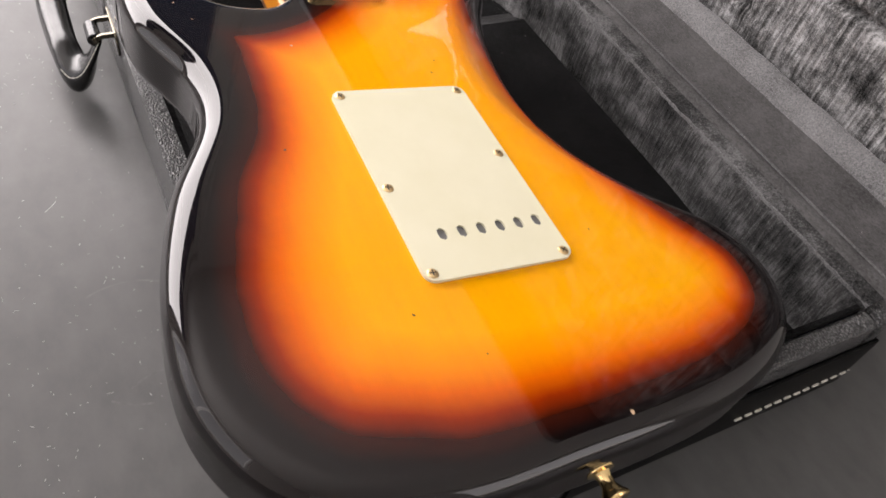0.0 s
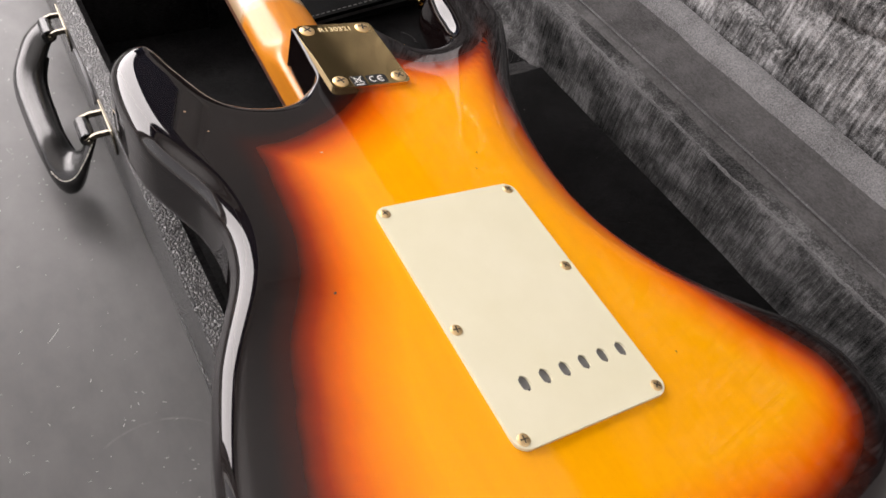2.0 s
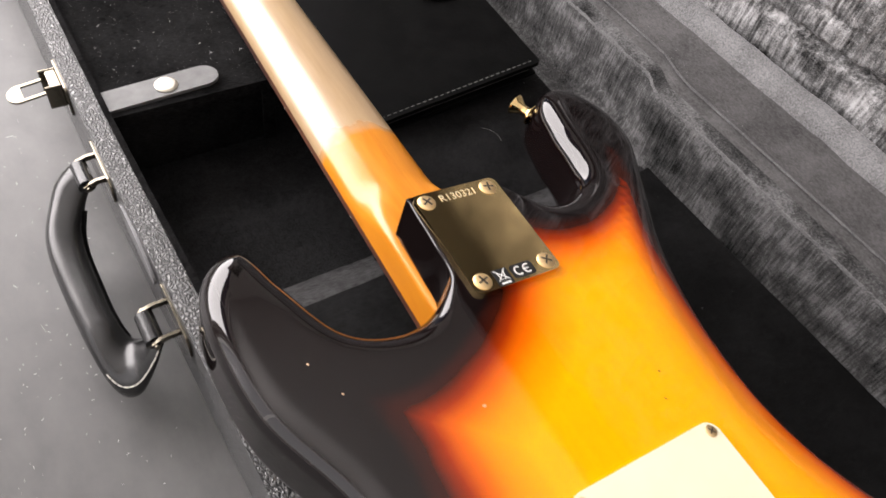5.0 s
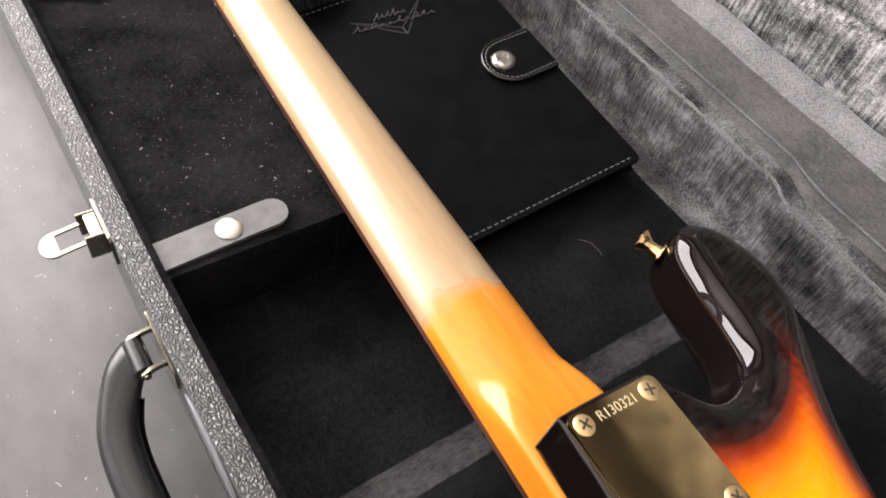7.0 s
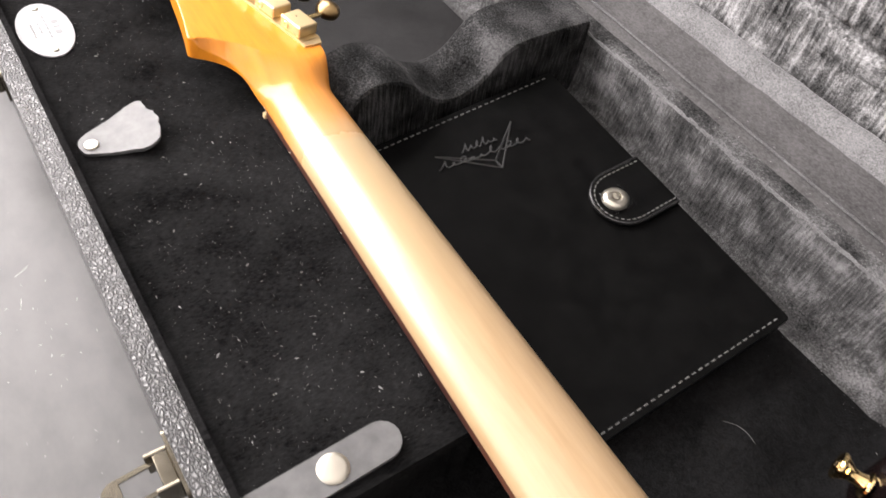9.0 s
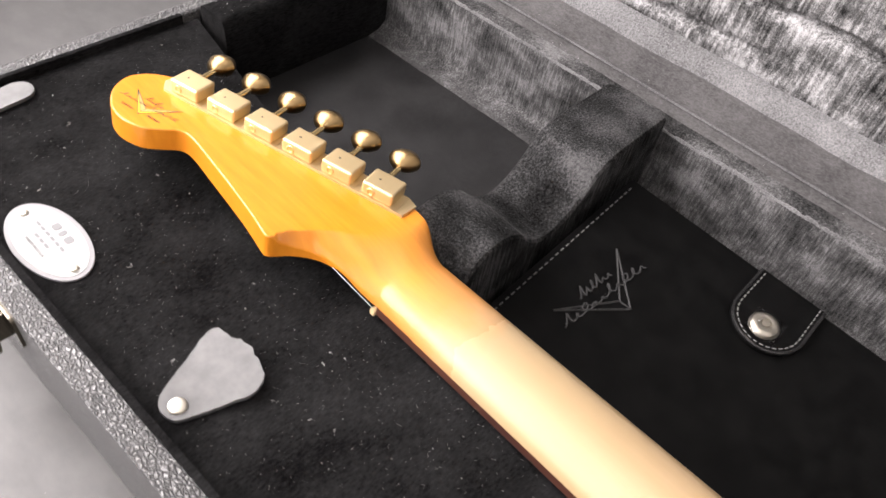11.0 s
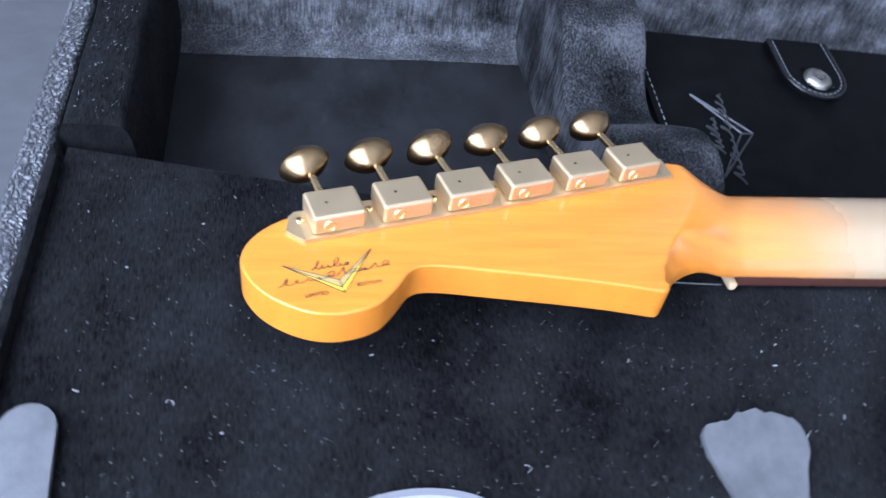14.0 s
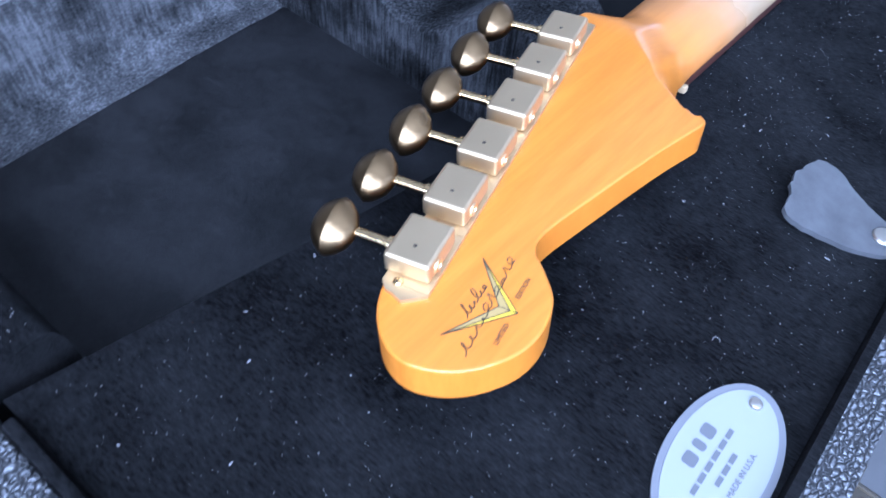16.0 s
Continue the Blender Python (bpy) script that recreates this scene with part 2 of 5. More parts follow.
# the worn wood turns paler towards the nut, window glare put into its colour
_pl = node(MAPLE, "ShaderNodeMix", data_type="RGBA")
_pf = node(MAPLE, "ShaderNodeMapRange", i_From_Min=0.47, i_From_Max=0.60)
link(MAPLE, _sep.outputs["Y"], _pf.inputs["Value"])
link(MAPLE, _pf.outputs[0], _pl.inputs["Factor"])
_pl.inputs["B"].default_value = (0.40, 0.288, 0.156, 1)
link(MAPLE, _both.outputs[0], _mm.inputs["Factor"])
link(MAPLE, ramp(MAPLE, noisy(MAPLE, 40.0, (6, 0.6, 1), 6.0), [(0.25, (0.53, 0.172, 0.0105)), (0.7, (0.645, 0.235, 0.018))]), _mm.inputs["A"])
link(MAPLE, ramp(MAPLE, noisy(MAPLE, 55.0, (6, 0.5, 1), 6.0), [(0.25, (0.36, 0.24, 0.126)), (0.7, (0.425, 0.293, 0.163))]), _pl.inputs["A"])
link(MAPLE, _pl.outputs["Result"], _mm.inputs["B"])
link(MAPLE, _mm.outputs["Result"], bsdf(MAPLE).inputs["Base Color"])
_cw = node(MAPLE, "ShaderNodeMapRange", i_To_Min=0.5, i_To_Max=1.0)
link(MAPLE, _worn, _cw.inputs["Value"])
link(MAPLE, _cw.outputs[0], bsdf(MAPLE).inputs["Coat Weight"])
_cr = node(MAPLE, "ShaderNodeMapRange", i_To_Min=0.2, i_To_Max=0.29)
link(MAPLE, _worn, _cr.inputs["Value"])
link(MAPLE, _cr.outputs[0], bsdf(MAPLE).inputs["Coat Roughness"])
ROSEWOOD = mat("rosewood", (0.06, 0.022, 0.014), 0.45)
grain(ROSEWOOD, 60.0, (0.03, 0.01, 0.008), (0.1, 0.035, 0.02), (1, 0.1, 1))


# ---- mesh helpers ----
def thing(name, label, category, m=None, group="", kind=""):
    ob = new(name)
    if m is not None:
        ob.matrix_world = m
    return tagged(ob, label, category, group, kind)


def shade(me, angle=38):
    """Smooth shading in which large faces stay flat and edges sharper than the angle stay sharp."""
    n, k = len(me.loops), len(me.polygons)
    me.polygons.foreach_set("use_smooth", [True] * k)
    lv, pn, pa, tot = np.zeros(n, int), np.zeros(k * 3), np.zeros(k), np.zeros(k, int)
    me.loops.foreach_get("vertex_index", lv)
    me.polygons.foreach_get("normal", pn)
    me.polygons.foreach_get("area", pa)
    me.polygons.foreach_get("loop_total", tot)
    pn = pn.reshape(-1, 3)
    lp = np.repeat(np.arange(k), tot)
    order = np.argsort(lv, kind="stable")
    cut = np.flatnonzero(np.diff(lv[order])) + 1
    out, lim = np.zeros((n, 3)), math.cos(radians(angle))
    for g in np.split(order, cut):
        f = lp[g]
        near = (pn[f] @ pn[f].T) > lim
        out[g] = near @ (pn[f] * pa[f][:, None])
    out /= np.linalg.norm(out, axis=1)[:, None] + 1e-12
    me.normals_split_custom_set(out.tolist())


def part(name, bm, material, parent, label="", smooth=True, m=None, second=None):
    me = bpy.data.meshes.new(name)
    bmesh.ops.recalc_face_normals(bm, faces=bm.faces[:])
    bm.to_mesh(me)
    bm.free()
    me.materials.append(material)
    if second:
        me.materials.append(second)
    if smooth:
        shade(me)
    ob = new(name, me)
    ob.parent = parent
    if m is not None:
        ob.matrix_basis = m
    if label:
        tagged(ob, label)
    return ob


def solid(name, bm, material, label, category, group="", kind="", smooth=True):
    return tagged(part(name, bm, material, None, "", smooth), label, category, group, kind)


def box(x0, x1, y0, y1, z0, z1, bevel=0.0, seg=2):
    bm = bmesh.new()
    bmesh.ops.create_cube(bm, size=1.0)
    for v in bm.verts:
        v.co = Vector((x0 if v.co.x < 0 else x1, y0 if v.co.y < 0 else y1, z0 if v.co.z < 0 else z1))
    if bevel:
        bmesh.ops.bevel(bm, geom=bm.edges[:], offset=bevel, segments=seg, profile=0.5, affect="EDGES")
    return bm


def prism(pts, z0, z1, bevel=0.0, seg=2, bottom=False):
    """A plate with the outline pts (counter-clockwise), its top edge rounded."""
    bm = bmesh.new()
    f = bm.faces.new([bm.verts.new((x, y, z0)) for x, y in pts])
    g = bmesh.ops.extrude_face_region(bm, geom=[f])
    top = [v for v in g["geom"] if isinstance(v, bmesh.types.BMVert)]
    for v in top:
        v.co.z = z1
    if bevel:
        es = [e for e in bm.edges if (all(v.co.z == z1 for v in e.verts)) or (bottom and all(v.co.z == z0 for v in e.verts))]
        bmesh.ops.bevel(bm, geom=es, offset=bevel, segments=seg, profile=0.5, affect="EDGES")
    return bm


def rounded(x0, x1, y0, y1, r, n=6):
    out = []
    for cx, cy, a in ((x1 - r, y0 + r, -90), (x1 - r, y1 - r, 0), (x0 + r, y1 - r, 90), (x0 + r, y0 + r, 180)):
        out += [(cx + r * math.cos(radians(a + 90 * k / n)), cy + r * math.sin(radians(a + 90 * k / n))) for k in range(n + 1)]
    return out


def lathe(profile, n=24, m=None):
    """Turns (radius, z) rows about z; a radius of 0 closes the end."""
    bm = bmesh.new()
    rings = []
    for r, z in profile:
        if r < 1e-9:
            rings.append([bm.verts.new((0, 0, z))])
        else:
            rings.append([bm.verts.new((r * math.cos(2 * math.pi * k / n), r * math.sin(2 * math.pi * k / n), z)) for k in range(n)])
    for a, b in zip(rings, rings[1:]):
        for k in range(n):
            q = [a[k % len(a)], a[(k + 1) % len(a)], b[(k + 1) % len(b)], b[k % len(b)]]
            q = list(dict.fromkeys(q))
            if len(q) > 2:
                bm.faces.new(q)
    if m is not None:
        bmesh.ops.transform(bm, matrix=m, verts=bm.verts[:])
    return bm


def merge(*bms):
    """Joins bmeshes into the first."""
    out = bms[0]
    for b in bms[1:]:
        vs = [out.verts.new(v.co) for v in b.verts]
        b.verts.index_update()
        for f in b.faces:
            out.faces.new([vs[v.index] for v in f.verts]).material_index = f.material_index
        b.free()
    return out


def spline(pts, n, closed=True):
    """n points evenly along a Catmull-Rom curve through pts."""
    p = np.array(pts, float)
    k = len(p)
    out = []
    for i in range(k if closed else k - 1):
        a, b, c, d = (p[(i + j) % k] if closed else p[min(max(i + j, 0), k - 1)] for j in (-1, 0, 1, 2))
        for t in np.linspace(0, 1, 16, endpoint=False):
            out.append(0.5 * (2 * b + (c - a) * t + (2 * a - 5 * b + 4 * c - d) * t * t + (3 * b - a - 3 * c + d) * t ** 3))
    out.append(p[0] if closed else p[-1])
    out = np.array(out)
    s = np.r_[0, np.cumsum(np.linalg.norm(np.diff(out, axis=0), axis=1))]
    w = np.linspace(0, s[-1], n, endpoint=not closed)
    return np.stack([np.interp(w, s, out[:, j]) for j in range(p.shape[1])], 1)


def sweep(path, section, up=(0, 0, 1), closed=False, scale=None):
    """Sweeps a section of (side, up) rows along a path."""
    bm = bmesh.new()
    path = [Vector(p) for p in path]
    n = len(path)
    rings = []
    for i, p in enumerate(path):
        a, b = (path[i - 1], path[(i + 1) % n]) if closed else (path[max(i - 1, 0)], path[min(i + 1, n - 1)])
        d = (b - a).normalized()
        side = d.cross(Vector(up)).normalized()
        u = side.cross(d)
        k = scale(i / (n - 1)) if scale else 1.0
        rings.append([bm.verts.new(p + side * x * k + u * y * k) for x, y in section])
    m = len(section)
    for a, b in (list(zip(rings, rings[1:])) + ([(rings[-1], rings[0])] if closed else [])):
        for j in range(m):
            bm.faces.new((a[j], a[(j + 1) % m], b[(j + 1) % m], b[j]))
    if not closed:
        bm.faces.new(rings[0])
        bm.faces.new(list(reversed(rings[-1])))
    return bm


def circle(r, n=10, squash=1.0):
    return [(r * math.cos(2 * math.pi * k / n), r * squash * math.sin(2 * math.pi * k / n)) for k in range(n)]


# ---- room ----
def structure(name, bm, material, label):
    return solid(name, bm, material, label, name.split("_")[0], kind="structure", smooth=False)


structure("floor", box(-1.8, 2.4, -2.2, 1.45, -0.80, -0.75), ROOMFLOOR, "pale wooden floor of the room")
structure("ceiling", box(-1.8, 2.4, -2.2, 1.45, 1.75, 1.85), CEIL, "plain white ceiling")
structure("wall_east", box(2.4, 2.5, -2.3, 1.45, -0.75, 1.75), WALL, "plain white wall")
structure("wall_south", merge(box(-1.8, 0.55, -2.3, -2.2, -0.75, 1.75), box(2.15, 2.4, -2.3, -2.2, -0.75, 1.75),
                              box(0.55, 2.15, -2.3, -2.2, -0.75, 0.1), box(0.55, 2.15, -2.3, -2.2, 1.4, 1.75)), WALL, "plain white wall round a window")
structure("wall_north", merge(box(-1.8, -1.65, 1.35, 1.45, -0.75, 1.75), box(0.4, 2.4, 1.35, 1.45, -0.75, 1.75),
                              box(-1.65, 0.4, 1.35, 1.45, -0.75, 0.15), box(-1.65, 0.4, 1.35, 1.45, 1.7, 1.75)), WALL, "plain white wall round a window")
structure("wall_west", merge(box(-1.8, -1.7, -2.2, -0.55, -0.75, 1.75), box(-1.8, -1.7, 1.3, 1.35, -0.75, 1.75),
                             box(-1.8, -1.7, -0.55, 1.3, -0.75, 0.1), box(-1.8, -1.7, -0.55, 1.3, 1.4, 1.75)), WALL, "plain white wall round a window")


def window(name, m, w, h):
    win = thing(name, "large white window with two clear panes", "window", m, kind="structure")
    for x in (0.0, w / 2 - 0.03, w - 0.06):
        part("window_frame", box(x, x + 0.06, 0.03, 0.07, 0.0, h, 0.004), FRAMEW, win)
    for z in (0.0, h - 0.05):
        for x in (0.06, w / 2 + 0.03):
            part("window_rail", box(x, x + w / 2 - 0.09, 0.03, 0.07, z, z + 0.05, 0.004), FRAMEW, win)
    for x in (0.06, w / 2 + 0.03):
        part("pane", box(x, x + w / 2 - 0.09, 0.048, 0.054, 0.05, h - 0.05), GLASS, win, smooth=False).visible_shadow = False


window("window_1", pose(-1.65, 1.35, 0.15), 2.05, 1.55)
window("window_2", pose(-1.7, -0.55, 0.1, 0, 0, 90), 1.85, 1.3)
window("window_3", pose(2.15, -2.2, 0.1, 0, 0, 180), 1.6, 1.3)

table = thing("table", "black stained wooden table with fine scratches", "table", pose(0, 0, -0.75))
part("tabletop", box(-0.95, 1.05, -0.8, 1.33, 0.715, 0.75, 0.003), TABLE, table)
for _x in (-0.85, 0.9):
    for _y in (-0.7, 1.2):
        part("leg", box(_x, _x + 0.06, _y, _y + 0.06, 0.0, 0.715, 0.003), TABLE, table)


def share(name, first, parent, m):
    """Another part on the mesh of the first."""
    ob = new(name, first.data)
    ob.parent, ob.matrix_basis = parent, m
    return ob


def paint(bm, index):
    for f in bm.faces:
        f.material_index = index
    return bm


def lettering(text, size, thick=0.00005):
    """A flat mesh of built-in letters, centred, in x and y."""
    cu = bpy.data.curves.new("letters", "FONT")
    cu.body, cu.size, cu.extrude, cu.align_x, cu.align_y = text, size, thick, "CENTER", "CENTER"
    ob = new("letters", cu)
    me = bpy.data.meshes.new_from_object(ob.evaluated_get(bpy.context.evaluated_depsgraph_get()))
    bm = bmesh.new()
    bm.from_mesh(me)
    bpy.data.objects.remove(ob)
    bpy.data.meshes.remove(me)
    return bm


def moved(bm, m):
    bmesh.ops.transform(bm, matrix=m, verts=bm.verts[:])
    return bm


def ribbon(pts, width, z0, z1):
    """A flat band of even width along points of a plane."""
    p = np.array(pts, float)
    t = np.gradient(p, axis=0)
    t /= np.linalg.norm(t, axis=1)[:, None] + 1e-12
    s = np.stack([-t[:, 1], t[:, 0]], 1) * width / 2
    bm = bmesh.new()
    rows = [[bm.verts.new((*q, z)) for q, z in ((a + b, z0), (a + b, z1), (a - b, z1), (a - b, z0))] for a, b in zip(p, s)]
    for a, b in zip(rows, rows[1:]):
        for k in range(4):
            bm.faces.new((a[k], a[(k + 1) % 4], b[(k + 1) % 4], b[k]))
    bm.faces.new(rows[0])
    bm.faces.new(rows[-1][::-1])
    return bm


def stitches(name, pts, parent, length=0.003, gap=0.0022, r=0.0005, up=(0, 0, 1), thread=None):
    """A row of thread stitches along a path, as one part."""
    p = np.array(pts, float)
    s = np.r_[0, np.cumsum(np.linalg.norm(np.diff(p, axis=0), axis=1))]
    at = lambda w: [float(np.interp(w, s, p[:, j])) for j in range(3)]
    out, w = None, 0.0
    while w + length < s[-1]:
        bm = sweep([at(w), at(w + length * 0.5), at(w + length)], circle(r, 6, 0.8), up)
        out = merge(out, bm) if out else bm
        w += length + gap
    return tagged(part(name, out, thread or THREAD, parent), kind="stuff")

# ---- guitar case ----
XL, XR, YB, YT, RIM = -0.1318, 0.236, -0.083, 0.971, 0.070
case = thing("guitar_case", "open black textured guitar case with dark plush lining on the table", "guitar case")
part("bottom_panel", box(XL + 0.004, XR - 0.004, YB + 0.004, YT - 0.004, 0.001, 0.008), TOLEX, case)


def front_x(y):
    """The outer face of the front side, which bows a little."""
    return float(np.interp(y, [YB, 0.2, 0.45, YT], [-0.1225, -0.1272, -0.1325, -0.1340]))


def back_off(y):
    """How far the hinge side stands back beside the neck."""
    k = min(max((y - 0.337) / 0.028, 0), 1)
    return 0.0095 * k * k * (3 - 2 * k) + 0.003 * min(max((y - 0.5) / 0.25, 0), 1)


_fy = np.linspace(YB, YT, 30)
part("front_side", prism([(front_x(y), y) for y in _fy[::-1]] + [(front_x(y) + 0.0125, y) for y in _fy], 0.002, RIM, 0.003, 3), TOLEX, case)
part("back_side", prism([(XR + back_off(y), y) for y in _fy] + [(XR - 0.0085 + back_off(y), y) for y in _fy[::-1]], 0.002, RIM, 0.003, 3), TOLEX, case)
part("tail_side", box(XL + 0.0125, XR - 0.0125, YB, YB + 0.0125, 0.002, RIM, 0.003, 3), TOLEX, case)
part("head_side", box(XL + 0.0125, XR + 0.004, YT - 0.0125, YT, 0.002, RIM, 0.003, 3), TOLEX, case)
# the floor copies are toned dark for the shade down in the case
part("lining_floor", box(XL + 0.0125, XR + 0.001, 0.30, 0.696, 0.0075, 0.0135), FLOORPLUSH, case)
part("lining_floor", box(XL + 0.0125, XR + 0.002, 0.696, YT - 0.0125, 0.0075, 0.0135), DEEP, case)
part("lining_floor", prism([(XL + 0.0125, YB + 0.0125), (XR - 0.0125, YB + 0.0125), (XR - 0.0125, 0.318), (XL + 0.0125, 0.318)], 0.012, 0.0192, 0.0008, 2), BASEPLUSH, case)
part("wall_lining", prism([(front_x(y) + 0.0122, y) for y in _fy[28:1:-1]] + [(front_x(y) + 0.0155, y) for y in _fy[1:29]], 0.012, RIM + 0.0025, 0.0012), PLUSH, case)
part("wall_lining", box(XL + 0.0155, XR - 0.0165, YB + 0.0125, YB + 0.0165, 0.012, RIM + 0.002, 0.0012), PLUSH, case)
part("wall_lining", box(XL + 0.0155, 0.062, YT - 0.0165, YT - 0.0125, 0.012, RIM + 0.002, 0.0012), PLUSH, case)


def crumpled(fn, nu, nv):
    """A sheet with points fn(u, v)."""
    bm = bmesh.new()
    g = [[bm.verts.new(fn(i / nu, j / nv)) for j in range(nv + 1)] for i in range(nu + 1)]
    for i in range(nu):
        for j in range(nv):
            bm.faces.new((g[i][j], g[i + 1][j], g[i + 1][j + 1], g[i][j + 1]))
    return bm


def floor_slope(u, v):
    """The slope from the raised floor under the body down to the floor along the neck."""
    x = XL + 0.0155 + u * (XR - XL - 0.034)
    n = noise.fractal((x * 40, v * 2, 2.0), 1.0, 2.0, 3)
    return (x, 0.3165 + 0.0205 * v + 0.0008 * n, 0.0194 - 0.0058 * (v * v * (3 - 2 * v)))


# paler than the floor: the light caught by the slope is in its colour
part("floor_slope", crumpled(floor_slope, 90, 10), LITSLOPE, case, "slope in the floor lining, toned paler as lit")


def back_wall(u, v):
    """The padded lining along the hinge side, from the floor up, over a crisp edge and down behind."""
    y = YB + 0.0125 + u * (YT - YB - 0.025)
    prof = [(0.2185, 0.012), (0.2212, 0.0155), (0.2218, 0.022), (0.2222, 0.034), (0.2228, 0.048), (0.2236, 0.060), (0.2243, 0.0675), (0.2256, 0.0708), (0.2282, 0.0724), (0.2320, 0.0731), (0.2375, 0.0738)]
    cove = min(max((y - 0.337) / 0.028, 0), 1)
    prof[:3] = [(x - cove * dx, z + cove * dz) for (x, z), dx, dz in zip(prof[:3], (0.0175, 0.0085, 0.0022), (0.0016, 0.0006, 0.0))]
    w = v * (len(prof) - 1)
    k = min(int(w), len(prof) - 2)
    x, z = (prof[k][j] + (prof[k + 1][j] - prof[k][j]) * (w - k) for j in (0, 1))
    n = noise.fractal((y * 14, z * 30, 3.0), 1.0, 2.0, 4)
    rib = noise.fractal((y * 260, z * 14, 6.0), 0.9, 2.0, 2)
    dent = noise.noise((y * 30, z * 30, 8.0))
    return (x + back_off(y) + 0.0010 * n + (0.00035 * rib + 0.0009 * dent) * min(1.0, v * 6), y, z + 0.0006 * n)


# the same plush, paler for the light that falls on this wall
part("back_wall_lining", crumpled(back_wall, 1000, 30), LITWALL, case, "dark plush along the hinge side, toned paler as lit")


def edge_nap(u, v):
    """The pale nap along the crisp edge of the hinge side."""
    x, y, z = back_wall(u, 0.625 + 0.12 * v)
    n = noise.fractal((y * 160, v * 2, 12.0), 1.0, 2.0, 3)
    swell = 0.0005 * math.sin(math.pi * v) - 0.0003
    return (x - swell - 0.0002 * n, y, z + swell + 0.0004 * n * v)


part("edge_nap", crumpled(edge_nap, 900, 6), NAP, case, "pale nap along the edge")


def edge_x(y):
    """The inner edge of the accessory box, which runs askew."""
    return float(np.interp(y, [0.46, 0.67, 0.845, 0.952], [-0.012, 0.012, 0.047, 0.072]))


_ys = np.linspace(0.46, 0.9540, 12)
part("compartment_lid", prism([(front_x(0.46) + 0.0158, 0.46)] + [(edge_x(y), y) for y in _ys] + [(front_x(y) + 0.0158, y) for y in _ys[:0:-1]], 0.058, 0.066, 0.0018, 3), PLUSH, case, "black plush lid of the accessory box")
part("compartment_wall", box(XL + 0.0157, -0.014, 0.464, 0.470, 0.012, 0.0575), PLUSH, case)
part("compartment_wall", sweep([(edge_x(y) - 0.006, y, 0.034) for y in _ys], [(-0.004, -0.022), (0.004, -0.022), (0.004, 0.0235), (-0.004, 0.0235)]), PLUSH, case)

_prof = spline([(0.030, 0.060), (0.046, 0.078), (0.064, 0.0815), (0.082, 0.074), (0.100, 0.057), (0.120, 0.050), (0.140, 0.058), (0.158, 0.076), (0.178, 0.0815), (0.2335, 0.0810)], 40, closed=False)
_nr = bmesh.new()
_rows = []
for _y, _dz in ((0.672, -0.002), (0.6735, 0.0), (0.684, 0.0012), (0.696, 0.0016), (0.708, 0.0012), (0.7185, 0.0), (0.72, -0.002)):
    _rows.append([_nr.verts.new((x, _y, z + _dz)) for x, z in _prof])
_low = [[_nr.verts.new((x, y, 0.012)) for x, z in _prof] for y in (0.672, 0.72)]
for _r0, _r1 in list(zip(_rows, _rows[1:])) + [(_low[0], _rows[0]), (_rows[-1], _low[1])]:
    for _k in range(len(_prof) - 1):
        _nr.faces.new((_r0[_k], _r0[_k + 1], _r1[_k + 1], _r1[_k]))
for _k in (0, -1):
    _nr.faces.new([_low[0][_k]] + [r[_k] for r in _rows] + [_low[1][_k]])
# own copy of the plush, its tone set to the light on the rest
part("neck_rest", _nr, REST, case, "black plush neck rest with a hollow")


def end_pad(u, v):
    x = 0.077 + u * (XR - 0.003 - 0.077)
    a = v * math.pi
    n = noise.fractal((x * 30, v * 3, 7.0), 1.0, 2.0, 4)
    return (x, 0.9440 + 0.0150 * math.copysign(abs(math.cos(a)) ** 0.35, -math.cos(a)), 0.013 + (0.062 + 0.002 * n) * abs(math.sin(a)) ** 0.3)


_ep = crumpled(end_pad, 60, 24)
for _s in (0, -1):
    _f = [v for v in _ep.verts if abs(v.co.x - (0.077 if _s == 0 else XR - 0.003)) < 1e-6]
    if len(_f) > 2:
        _ep.faces.new(_f)
part("end_padding", _ep, PLUSH, case, "padded plush roll at the head end")

# the lid, standing open at a right angle on its hinges
LX, LZ = 0.312, 0.445
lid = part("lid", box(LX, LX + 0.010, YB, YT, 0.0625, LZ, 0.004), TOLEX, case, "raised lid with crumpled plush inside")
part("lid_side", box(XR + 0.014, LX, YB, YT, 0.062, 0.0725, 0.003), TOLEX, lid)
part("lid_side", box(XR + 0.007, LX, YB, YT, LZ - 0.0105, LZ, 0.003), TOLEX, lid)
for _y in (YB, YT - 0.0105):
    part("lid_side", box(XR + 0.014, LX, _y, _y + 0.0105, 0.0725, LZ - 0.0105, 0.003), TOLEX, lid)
part("hinge_piping", sweep([(XR + 0.0085 + 0.9 * back_off(y), y, 0.0792) for y in np.linspace(YB + 0.014, YT - 0.014, 60)], circle(0.0008, 8)), NAP, lid)


def profile_sheet(prof, seed):
    """A strip of padding along the case with the profile prof of (x, z)."""
    def at(u, v):
        y = YB + 0.011 + u * (YT - YB - 0.022)
        w = v * (len(prof) - 1)
        k = min(int(w), len(prof) - 2)
        x, z = (prof[k][j] + (prof[k + 1][j] - prof[k][j]) * (w - k) for j in (0, 1))
        n = noise.fractal((y * 22, z * 30, seed), 1.0, 2.0, 4)
        follow = min(max((0.278 - x) / 0.033, 0.0), 1.0)
        return (x + back_off(y) * follow + 0.0009 * n, y, z + 0.0009 * n)
    return at


